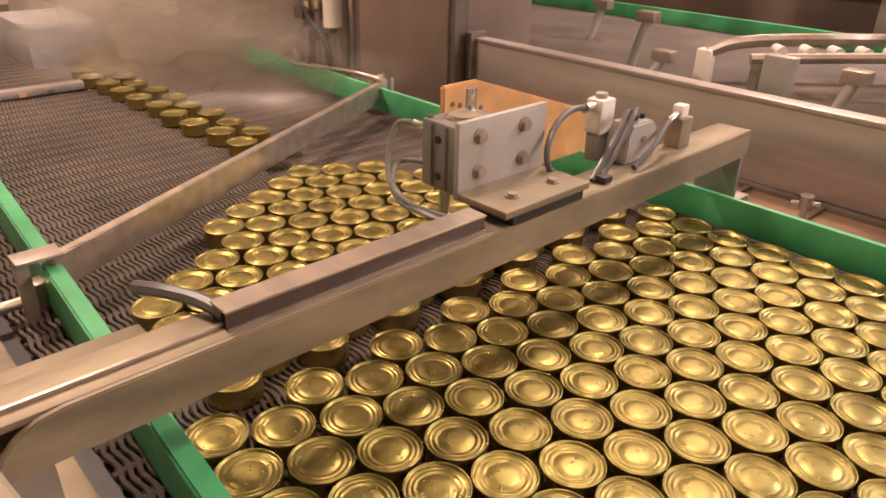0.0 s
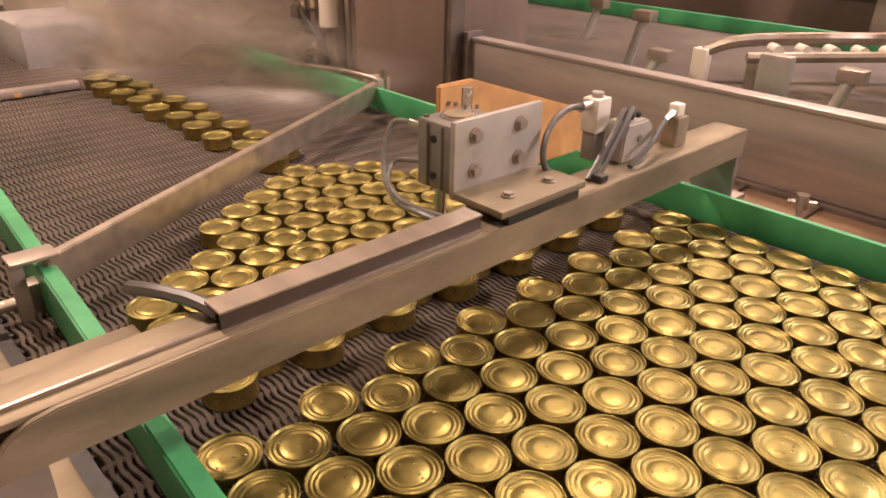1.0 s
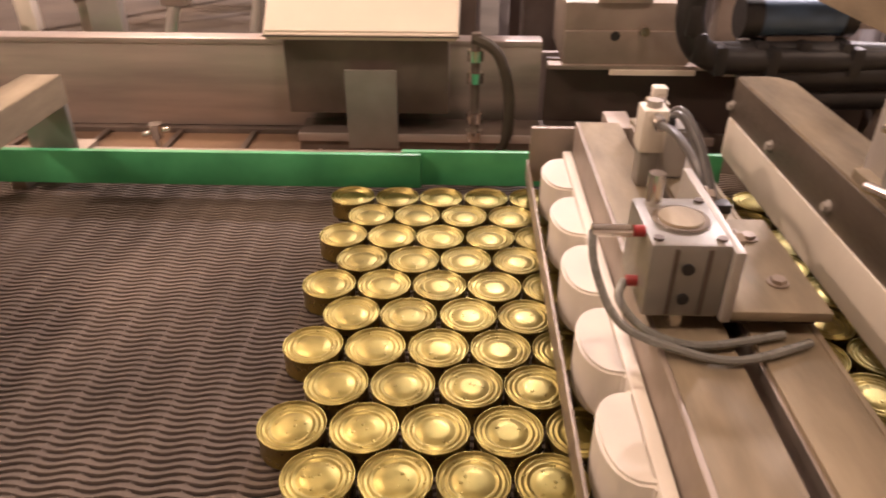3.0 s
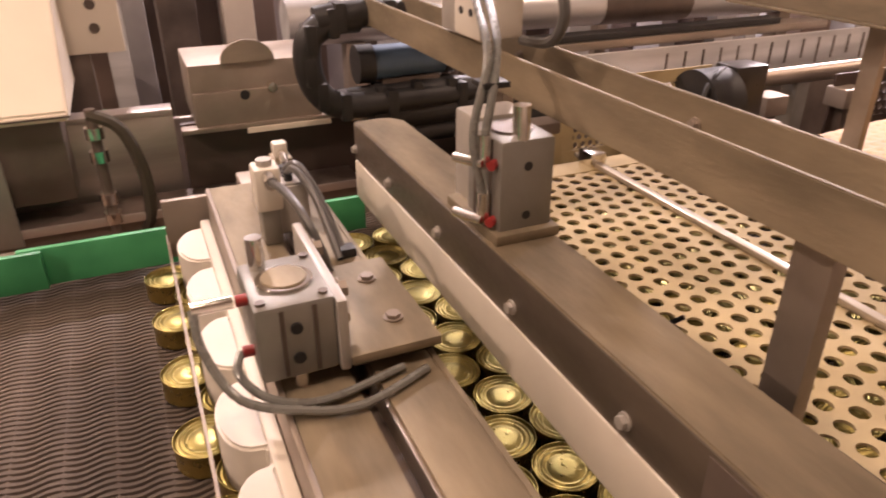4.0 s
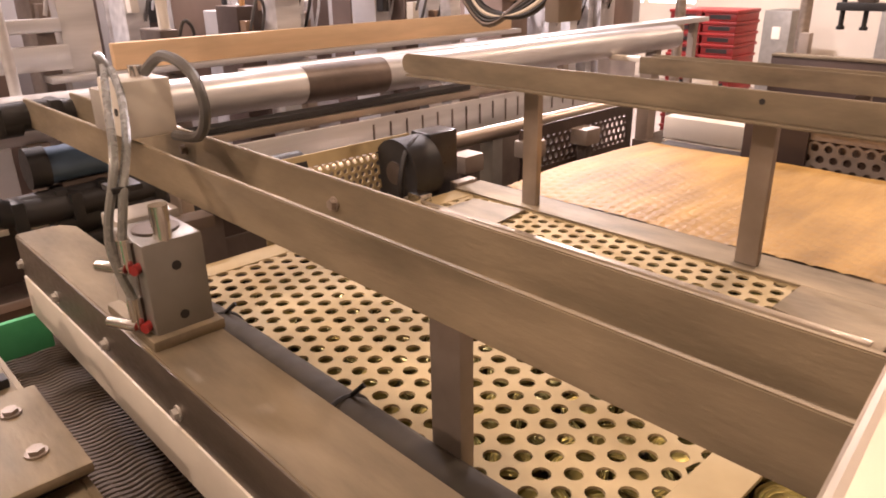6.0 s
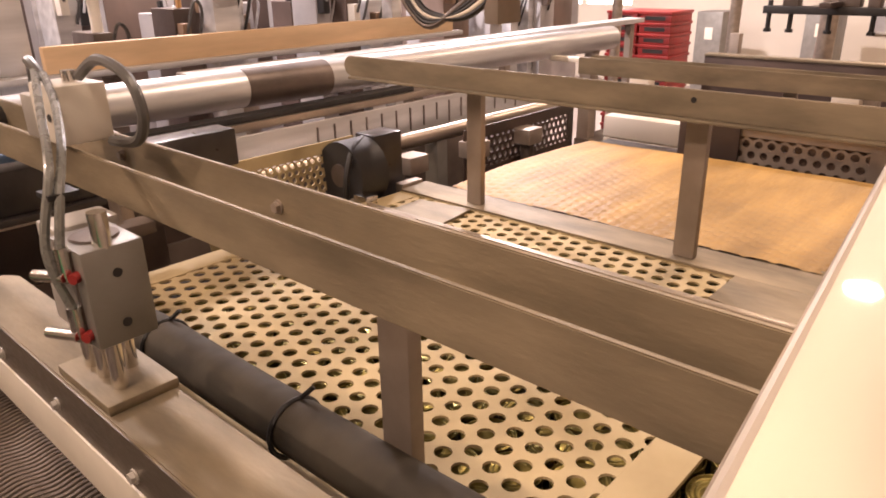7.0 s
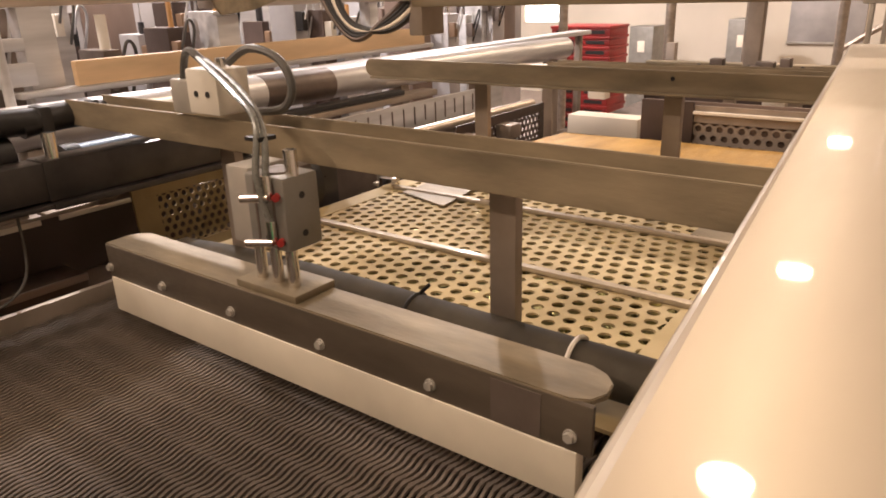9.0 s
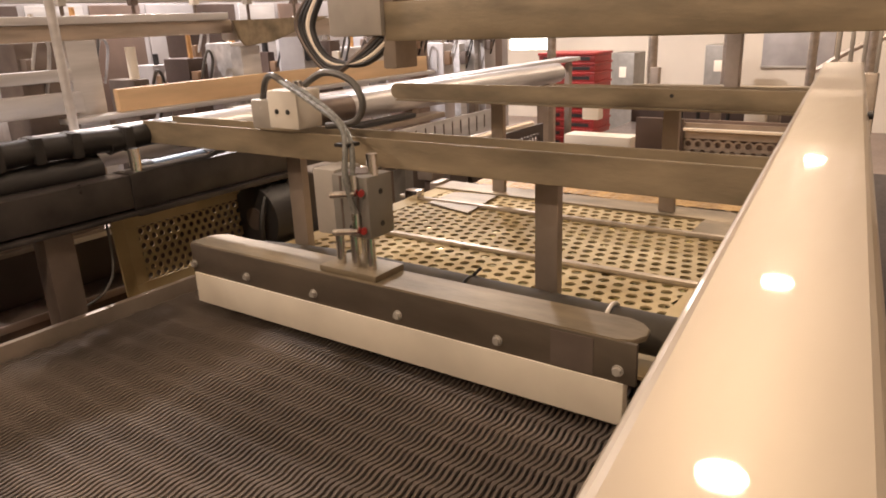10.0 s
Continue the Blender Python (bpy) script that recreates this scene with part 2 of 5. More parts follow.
# three fit highlights on the cover, two extend their row, others are added fill
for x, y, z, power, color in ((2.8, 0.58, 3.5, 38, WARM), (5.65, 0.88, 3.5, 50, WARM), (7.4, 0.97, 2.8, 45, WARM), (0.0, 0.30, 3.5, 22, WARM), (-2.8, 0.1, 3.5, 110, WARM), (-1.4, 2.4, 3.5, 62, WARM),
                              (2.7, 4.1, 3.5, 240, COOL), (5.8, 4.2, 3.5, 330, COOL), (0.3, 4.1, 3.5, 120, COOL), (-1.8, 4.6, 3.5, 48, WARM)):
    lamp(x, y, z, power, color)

# ---- the conveyor ----
BELT, TOP = 0.91, 0.94
NEAR_END, FAR_END = 0.118, 1.335


def near_line(x):
    return 0.178 - 0.0527 * (x + 0.709)


def conveyor():
    """The wire belt: wavy wires along the run, rods across it."""
    e = empty("conveyor_belt", "woven brown steel wire conveyor belt, running", "conveyor belt")
    x = np.arange(-4.6, 0.615, 0.0093)
    verts, faces = [], []
    for k, y in enumerate(np.arange(NEAR_END + 0.008, FAR_END, 0.0099)):
        wave = y + 0.0022 * np.sin(2 * np.pi * x / 0.056) + 0.0008 * np.sin(x * 9 + 0.3 * k)
        lift = 0.0010 * np.sin(2 * np.pi * x / 0.056 + 1.2)
        half = 0.0031 + 0.0010 * (0.5 + 0.5 * np.cos(2 * np.pi * (x - 0.02) / 0.056)) ** 3
        base = len(verts)
        for i in range(len(x)):
            for side, inset, dz in ((-1, 0.0, -0.0045), (-1, 0.0009, -0.0008), (1, 0.0009, -0.0008), (1, 0.0, -0.0045)):
                verts.append((x[i], wave[i] + side * (half[i] - inset), BELT - 0.0015 + dz + lift[i]))
        for i in range(len(x) - 1):
            a = base + 4 * i
            for c in range(3):
                faces.append((a + c, a + c + 1, a + 5 + c, a + 4 + c))
    me = bpy.data.meshes.new("belt_weave")
    me.from_pydata(verts, [], [f[::-1] for f in faces])
    tagged(link("belt_weave", me, WIRE, e, "close wavy steel wires", True), kind="stuff")
    bm = bmesh.new()
    for x in np.arange(-4.572, 0.6, 0.056):
        rod((x, NEAR_END, BELT - 0.0080), (x, FAR_END, BELT - 0.0080), 0.0048, bm, 6)
    tagged(part("rod_weave", bm, ROD, e, "thin steel cross rods"), kind="stuff")
    return e


belt = conveyor()
bed = empty("conveyor_bed", "steel bed under the wire belt, shade coloured into its pan", "conveyor bed")
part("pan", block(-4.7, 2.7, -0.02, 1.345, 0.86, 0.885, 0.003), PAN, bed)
part("side_plate", block(-4.7, 0.62, 1.346, 1.362, 0.80, 0.937, 0.003), STEEL_DULL, bed)
part("side_plate", block(-4.7, 0.62, -0.035, 0.096, 0.78, 0.912, 0.003), STEEL_TAN, bed)
part("slot", block(-4.7, 0.62, 0.0965, 0.1175, 0.886, 0.900, 0), BLACK, bed, "black slot beside the belt")
for x in (-4.2, -2.6, -1.0, 0.5, 2.5):
    for y in (0.1, 1.2):
        part("leg", block(x, x + 0.06, y, y + 0.06, 0, 0.86, 0.004), STEEL, bed)


def rails():
    far = empty("guide_rail", "bright green plastic guide rail beyond the belt", "guide rail", "belt guide rails")
    part("rail_bar", block(-2.45, 0.0, 1.213, 1.2245, 0.928, 0.991, 0.002), GREEN, far)
    for x in (-2.2, -1.35, -0.75):
        part("bracket", block(x, x + 0.03, 1.2245, 1.345, 0.90, 0.955, 0.003), STEEL, far)
    near = empty("guide_rail", "bright green plastic guide rail on the near side of the belt", "guide rail", "belt guide rails")
    bm = bmesh.new()
    a, b = -2.9, 0.3
    slab([(a, near_line(a)), (b, near_line(b)), (b, near_line(b) - 0.026), (a, near_line(a) - 0.026)], 0.913, 0.989, 0.003, "z", bm)
    part("rail_bar", bm, GREEN, near)
    for x in (-2.5, -1.2, -0.2):
        part("bracket", block(x, x + 0.03, near_line(x) - 0.06, near_line(x) - 0.024, 0.905, 0.955, 0.003), STEEL, near)


rails()


def cans():
    """Every can is a thing: a drawn gold body and a seamed, ringed lid."""
    body = lathe([(0, -0.0275), (0.030, -0.0275), (0.0345, -0.0288), (0.0357, -0.0298), (0.0362, -0.0285), (0.0356, -0.026), (0.0356, -0.004), (0.0364, -0.0025), (0.0366, -0.0005)], 28, "can")
    lid = lathe([(0.0366, -0.0005), (0.0367, 0.0004), (0.0360, 0.0009), (0.0350, 0.0004), (0.0345, -0.0022), (0.0325, -0.0028), (0.0312, -0.0014), (0.0298, -0.0012), (0.0285, -0.0026), (0.0268, -0.0027),
                 (0.0256, -0.0014), (0.0243, -0.0013), (0.0230, -0.0026), (0.0205, -0.0029), (0.0190, -0.0021), (0.010, -0.0019), (0, -0.0018)], 28, "lid")
    for me, mat in ((body, GOLD_SIDE), (lid, GOLD)):
        me.materials.append(mat)
        me.polygons.foreach_set("use_smooth", [True] * len(me.polygons))
    rnd = random.Random(5)

    def one(x, y, label, group, lean=0.0):
        c = new("can", body)
        tagged(c, label, "can", group)
        c.matrix_basis = pose(x, y, TOP - 0.0002, rnd.uniform(-0.5, 0.5) + lean, rnd.uniform(-0.5, 0.5), rnd.uniform(0, 360))
        top = new("lid", lid)
        top.parent = c
        return c

    layer, pack, stream = [], [], []
    for j in range(15):
        y = 0.218 + 0.067 * j
        first = -0.719 - 0.0015 * (j - 6) + (0.0375 if j % 2 else 0)
        for i in range(13):
            layer.append(one(first + 0.0752 * i + rnd.uniform(-0.001, 0.001), y + rnd.uniform(-0.001, 0.001), "shallow gold-lacquered tin can, closed, packed on the belt", "cans of the moving layer"))
    edge = ((0.2, -0.96), (0.31, -1.07), (0.37, -1.10), (0.44, -1.15), (0.50, -1.26), (0.65, -1.32), (0.74, -1.42), (0.84, -1.37), (0.90, -1.28), (1.0, -1.16), (1.2, -1.0))
    for j in range(15):
        y = 0.218 + 0.067 * j
        back = np.interp(y, [p[0] for p in edge], [p[1] for p in edge])
        x = -0.835 + (0.0375 if j % 2 else 0)
        while x > back - 0.02:
            if y - 0.0365 > near_line(x):
                pack.append(one(x + rnd.uniform(-0.002, 0.002), y + rnd.uniform(-0.002, 0.002), "shallow gold-lacquered tin can, held back behind the stop beam", "cans waiting at the stop beam"))
            x -= 0.0755
    for k in range(22):
        stream.append(one(-1.52 - 0.056 * k, 0.79 - 0.0025 * k + (0.036 if k % 2 else -0.034) + rnd.uniform(-0.008, 0.008), "shallow gold-lacquered tin can coming from the infeed", "cans of the infeed stream"))
    return layer, pack, stream


layer, pack, stream = cans()


def diverter():
    e = empty("diverter_bar", "slanting flat steel diverter bar over the belt", "diverter bar")
    a, b = Vector((-1.148, 0.186, 0)), Vector((-1.70, 1.24, 0))
    n = Vector((-(b - a).y, (b - a).x, 0)).normalized() * 0.009
    out = [a + n, a - n, b - n, b + n]
    part("bar", slab([(p.x, p.y) for p in out], 0.948, 1.004, 0.002), STEEL, e)
    part("post", block(-1.172, -1.156, 0.14, 0.160, 0.87, 1.0, 0.003), STEEL_DULL, e)
    part("clamp", block(-1.178, -1.135, 0.14, 0.205, 1.0045, 1.010, 0.002), STEEL_DULL, e)
    part("side_rod", rod((-1.17, 0.15, 0.935), (-1.13, -0.5, 0.935), 0.009), STEEL, e)
    part("far_clamp", block(-1.74, -1.68, 1.22, 1.27, 0.93, 1.012, 0.004), STEEL_DULL, e)
    r = empty("rail_rod", "thin steel rod clamped on the green rail", "rod")
    part("bar", hose([(-2.12, 1.19, 1.0), (-2.02, 1.17, 1.004), (-1.78, 1.16, 1.03), (-1.72, 1.20, 1.02), (-1.69, 1.25, 1.0)], 0.006), STEEL, r)
    part("post", rod((-2.12, 1.216, 0.94), (-2.12, 1.216, 1.03), 0.009), STEEL_DULL, r)
    part("knob", rod((-1.69, 1.25, 0.96), (-1.69, 1.25, 1.035), 0.012), CHROME, r)


diverter()


# ---- stop beams ----
def bolt(x, y, z, bm, way=(0, 0, 1), r=0.0075, h=0.006):
    p, w = Vector((x, y, z)), Vector(way)
    rod(p, p + w * 0.002, r * 1.35, bm, 12)
    return rod(p, p + w * h, r, bm, 6)


def stop_beam(label, y0, y1, backing):
    """A beam across the belt with a lifting cylinder. Its space: x 0 at the downstream face, z 0 at the top."""
    e = empty("stop_beam", label, "stop beam", "stop beams")
    face = [(y0 + 0.072, 0.0), (y1, 0.0), (y1, -0.052), (y0 + 0.006, -0.052), (y0 + 0.008, -0.044), (y0 + 0.018, -0.026), (y0 + 0.030, -0.013), (y0 + 0.048, -0.004)]
    part("face_plate", slab(face, -0.008, 0.0, 0.0015, "x"), STEEL_TAN, e)
    if backing:
        part("top_plate", block(-0.068, -0.0082, y0 - 0.03, y1, -0.008, -0.0005, 0.002), STEEL_TAN, e)
        part("ridge", block(-0.031, -0.025, y0 - 0.03, y0 + 0.232, -0.0004, 0.004, 0.0015), STEEL, e, "raised bright ridge")
        part("rear_step", block(-0.112, -0.0685, y0 - 0.05, y0 + 0.175, -0.024, -0.014, 0.003), STEEL_TAN, e)
        part("step_web", block(-0.112, -0.104, y0 - 0.05, y0 + 0.175, -0.07, -0.0245, 0.002), STEEL_TAN, e)
        part("rear_plate", block(-0.068, -0.062, y0 + 0.05, y1 - 0.02, -0.052, -0.0085, 0.002), STEEL_DULL, e)
        part("underside", block(-0.0615, -0.0085, y0 + 0.05, y1 - 0.03, -0.052, -0.045, 0.002), STEEL_DULL, e)
        part("cover_channel", slab([(-0.048, -0.0004), (-0.048, 0.022), (-0.015, 0.022), (-0.015, 0.019), (-0.045, 0.019), (-0.045, -0.0004)], y0 + 0.226, 0.590, 0.0006, "y"), STEEL, e)
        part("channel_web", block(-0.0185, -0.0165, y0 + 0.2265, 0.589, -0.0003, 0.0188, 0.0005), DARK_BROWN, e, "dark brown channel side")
        part("channel_lip", block(-0.0165, -0.0125, y0 + 0.2265, 0.589, -0.0003, 0.0022, 0.0005), STEEL, e)
    else:
        part("top_strip", block(-0.066, -0.008, y0 + 0.05, y1, -0.009, 0.0, 0.002), STEEL_TAN, e)
        part("top_strip", block(-0.15, -0.086, y0 + 0.03, y1 - 0.02, -0.008, -0.001, 0.002), STEEL_TAN, e)
        part("groove", block(-0.10, -0.05, y0 + 0.03, y1 - 0.02, -0.042, -0.03, 0.002), STEEL_DARK, e, "dark slot along the beam")
        part("near_plate", block(-0.15, -0.008, y0 + 0.035, y0 + 0.235, -0.0005, 0.0035, 0.0015), STEEL_DULL, e)
        part("groove_side", block(-0.070, -0.066, y0 + 0.05, y1 - 0.02, -0.04, -0.004, 0.001), STEEL, e)
        part("rear_plate", block(-0.156, -0.150, y0 + 0.03, y1 - 0.02, -0.075, 0.0, 0.002), STEEL_DULL, e)
        part("underside", block(-0.148, -0.012, y0 + 0.04, y1 - 0.03, -0.055, -0.045, 0.002), STEEL_DULL, e)
        # scalloped plastic along the upstream side
        part("strip_base", block(-0.172, -0.157, y0 + 0.08, y1 - 0.02, -0.118, -0.050, 0.004), WHITE, e, "white plastic stop strip")
        y = 0.262
        while y < y1 - 0.01:
            out = [(-0.171, y + 0.058)] + [(-0.172 - 0.040 * math.sin(math.pi * k / 12) ** 0.75, y + 0.056 * math.cos(math.pi * k / 12)) for k in range(13)] + [(-0.171, y - 0.058)]
            part("stop_lobe", slab(out, -0.116, -0.052, 0.003), WHITE, e, "rounded white plastic stop lobe")
            y += 0.1345
        part("guide_strip", block(-0.224, -0.220, y0 + 0.1, y1 + 0.03, -0.124, -0.088, 0.001), STEEL_DULL, e, "thin brown guide strip")
        part("side_rail", block(-0.44, 0.118, 1.2265, 1.238, -0.152, -0.088, 0.002), GREEN, e, "green plastic side rail")
        part("rail_arm", block(-0.10, -0.06, 1.15, 1.2285, -0.10, -0.01, 0.002), STEEL_DULL, e)
        part("strip_arm", block(-0.222, -0.15, y1 + 0.0, y1 + 0.012, -0.115, -0.02, 0.002), STEEL_DULL, e)
    # lifting cylinder
    h = 0.112 if backing else 0.090
    c = part("cylinder_block", block(-0.168, -0.097, 0.612, 0.705, 0.014, h, 0.005), ALU, e, "grey aluminium lifting cylinder")
    for dx in (-0.147, -0.118):
        part("groove_line", block(dx, dx + 0.004, 0.6105, 0.614, 0.018, h - 0.004, 0), STEEL_DARK, c)
    for z in (0.035, h - 0.024):
        part("port_hole", rod((-0.133, 0.6095, z), (-0.133, 0.614, z), 0.0055, None, 14), BLACK, c)
    part("ring", slab([(-0.132 + 0.026 * math.cos(k * math.pi / 12), 0.657 + 0.026 * math.sin(k * math.pi / 12)) for k in range(24)], h, h + 0.003, 0.001), CHROME, c)
    part("top_cap", slab([(-0.132 + 0.021 * math.cos(k * math.pi / 12), 0.657 + 0.021 * math.sin(k * math.pi / 12)) for k in range(24)], h, h + 0.0045, 0.001), STEEL_TAN, c)
    part("stud", rod((-0.15, 0.690, h - 0.001), (-0.15, 0.690, h + 0.032), 0.008), CHROME, c)
    for dx, dy in ((-0.160, 0.622), (-0.105, 0.622), (-0.105, 0.696)):
        part("screw", rod((dx, dy, h - 0.001), (dx, dy, h + 0.0025), 0.0045, None, 10), STEEL_DARK, c)
    for y in (0.625, 0.69):
        part("guide_rod", rod((-0.132, y, -0.04), (-0.132, y, 0.02), 0.009), CHROME, c)
    part("red_fitting", rod((-0.168, 0.64, 0.088), (-0.178, 0.64, 0.088), 0.0055), RED, c)
    part("red_fitting", rod((-0.168, 0.64, 0.035), (-0.178, 0.64, 0.035), 0.0055), RED, c)
    part("fitting", rod((-0.180, 0.64, 0.088), (-0.215, 0.64, 0.088), 0.006), CHROME, c)
    b = part("bracket_plate", block(-0.097, -0.087, 0.607, 0.785, 0.012, h + 0.010 if backing else h - 0.004, 0.003), ALU_PALE, e, "bolted pale angle bracket")
    part("bracket_foot", block(-0.0875, 0.003, 0.607, 0.785, 0.014, 0.025, 0.003), STEEL_TAN, b)
    # black block fills the gap under the foot, standing in for its shade
    part("gap_shade_block", block(-0.08, 0.0, 0.625, 0.775, -0.0005, 0.0165, 0.002), BLACK, b)
    for y in (0.645, 0.735):
        for z in (0.048, h - 0.014):
            part("bolt", bolt(-0.087, y, z, bmesh.new(), (1, 0, 0), 0.0085, 0.009), STEEL_DULL, b)
    for y in (0.655, 0.74):
        part("bolt", bolt(-0.03, y, 0.025, bmesh.new()), STEEL_DULL, b)
    v = part("valve", slab([(0.940, 0.0), (1.028, 0.0), (1.024, 0.052), (1.010, 0.064), (0.952, 0.064), (0.943, 0.05)], -0.085, -0.042, 0.003, "x"), ALU_PALE, e, "pale valve block")
    part("screw", rod((-0.042, 0.985, 0.036), (-0.039, 0.985, 0.036), 0.006, None, 6), ALU, v)
    for y in (0.968, 0.984, 1.004):
        part("plug", rod((-0.062, y, 0.063), (-0.062, y, 0.072), 0.006, None, 10), BLACK, v)
    w = part("valve_head", block(-0.112, -0.080, 0.915, 0.952, 0.046, 0.102, 0.004), WHITE, e, "white fitting block")
    part("valve_foot", block(-0.108, -0.084, 0.918, 0.950, -0.001, 0.0465, 0.003), ALU, w)
    part("fitting", rod((-0.096, 0.916, 0.092), (-0.096, 0.890, 0.092), 0.0085), CHROME, w)
    part("cap", rod((-0.096, 0.933, 0.101), (-0.096, 0.933, 0.110), 0.010, None, 12), ALU_PALE, w)
    u = part("valve", block(-0.060, -0.030, 1.085, 1.122, 0.0, 0.052, 0.003), STEEL_TAN, e, "small tan valve block")
    part("top_fitting", block(-0.056, -0.036, 1.090, 1.112, 0.052, 0.074, 0.003), WHITE, u)
    part("elbow", rod((-0.046, 1.092, 0.06), (-0.046, 1.066, 0.05), 0.0065), CHROME, u)
    part("sensor_foot", block(-0.03, -0.010, 0.842, 0.862, 0.0, 0.012, 0.003), BLACK, e)
    if backing:
        loops = (((-0.21, 0.64, 0.088), (-0.245, 0.63, 0.08), (-0.23, 0.60, 0.03), (-0.17, 0.57, 0.0), (-0.10, 0.555, 0.006), (-0.02, 0.565, 0.004)),
                 ((-0.18, 0.64, 0.035), (-0.225, 0.62, 0.03), (-0.20, 0.585, 0.012), (-0.13, 0.56, 0.008), (-0.05, 0.57, 0.008)))
    else:
        loops = (((-0.214, 0.64, 0.088), (-0.212, 0.618, 0.06), (-0.190, 0.590, 0.022), (-0.14, 0.572, 0.008), (-0.09, 0.562, 0.006), (-0.02, 0.590, 0.005)),
                 ((-0.180, 0.64, 0.035), (-0.186, 0.620, 0.026), (-0.165, 0.594, 0.012), (-0.12, 0.580, 0.007), (-0.04, 0.600, 0.006)))
    for pts in (*loops,
                ((-0.096, 0.895, 0.092), (-0.09, 0.85, 0.098), (-0.08, 0.80, 0.085), (-0.07, 0.772, 0.055), (-0.062, 0.775, 0.025), (-0.05, 0.805, 0.006)),
                ((-0.062, 0.990, 0.070), (-0.050, 0.965, 0.085), (-0.036, 0.92, 0.060), (-0.026, 0.862, 0.012), (-0.024, 0.845, 0.002)),
                ((-0.062, 0.976, 0.070), (-0.056, 0.950, 0.084), (-0.042, 0.91, 0.060), (-0.034, 0.852, 0.012), (-0.032, 0.840, 0.002)),
                ((-0.046, 1.068, 0.05), (-0.036, 1.04, 0.048), (-0.022, 0.99, 0.030), (-0.018, 0.93, 0.006))):
        valve_tube = pts[0][1] > 0.88
        part("air_tube", hose(pts, 0.0050 if valve_tube else 0.0040), DARK_TUBE if valve_tube else TUBE, e, "dark grey air tube" if valve_tube else "thin grey air tube")
    if backing:
        board = part("backing_board", slab([(0.715, -0.03), (0.715, 0.125), (0.79, 0.125), (1.13, 0.012), (1.13, -0.06), (0.9, -0.06)], -0.245, -0.235, 0.003, "x"), ORANGE, e, "orange-brown board behind the cylinder")
        for k in range(5):
            for z in (0.075, 0.095):
                part("hole", rod((-0.236, 0.735 + 0.016 * k, z - 0.004 * k), (-0.2335, 0.735 + 0.016 * k, z - 0.004 * k), 0.004, None, 10), BROWN, board)
        part("board_arm", block(-0.24, -0.15, 0.82, 0.84, -0.03, 0.06, 0.002), STEEL_DULL, e)
        part("corner_cable", hose([(-0.030, y0 + 0.234, 0.011), (-0.07, y0 + 0.224, 0.013), (-0.11, y0 + 0.205, 0.013), (-0.15, y0 + 0.19, 0.006)], 0.008), DARK_TUBE, e, "ribbed grey cable sleeve")
        part("end_bracket", block(-0.09, -0.004, y1 - 0.012, y1, -0.16, -0.05, 0.003), ALU, e)
        part("end_foot", block(-0.10, -0.01, y1 - 0.02, y1 + 0.08, -0.185, -0.155, 0.003), STEEL_DULL, e)
        part("near_foot", block(-0.12, -0.012, y0 - 0.05, y0 + 0.055, -0.19, -0.053, 0.004), STEEL_DULL, e)
    return e


beam_up = stop_beam("wide tan steel stop beam with a lifting cylinder, over the belt", 0.0, 1.30, True)
beam_up.location = (-0.643, 0, 1.10)
beam_down = stop_beam("tan steel sweep beam with white scalloped strip and cylinder", 0.10, 1.17, False)
beam_down.location = (0.405, 0, 1.08)


def stop_bar():
    """The last bar over the belt; its space is the world's with the bar down."""
    e = empty("stop_bar", "long steel stop bar with ivory plastic strip and screws", "stop bar")
    top = [(0.497, 1.176), (0.497, 0.252), (0.506, 0.232), (0.526, 0.222), (0.550, 0.226), (0.566, 0.240), (0.575, 0.262), (0.575, 1.150), (0.560, 1.172), (0.54, 1.178)]
    part("top_plate", slab(top, 1.084, 1.092, 0.0015), STEEL_TAN, e)
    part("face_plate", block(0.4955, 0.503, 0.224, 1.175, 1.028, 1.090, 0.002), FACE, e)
    part("mark", block(0.4945, 0.4958, 0.285, 0.35, 1.032, 1.086, 0), STEEL_DARK, e, "darker patch on the face plate")
    part("plastic_strip", block(0.493, 0.513, 0.240, 1.170, 0.964, 1.029, 0.003), IVORY, e, "ivory plastic strip")
    for y in (1.168, 1.005, 0.823, 0.629, 0.438, 0.249):
        part("screw", bolt(0.4955, y, 1.047, bmesh.new(), (-1, 0, 0), 0.0062, 0.007), ALU_PALE, e)
    part("foot_plate", block(0.500, 0.578, 0.677, 0.807, 1.0915, 1.104, 0.003), STEEL_TAN, e)
    for x, y in ((0.528, 0.707), (0.528, 0.742), (0.528, 0.777), (0.555, 0.742)):
        part("piston_rod", rod((x, y, 1.10), (x, y, 1.20), 0.0085), CHROME, e)
    return e


bar = stop_bar()


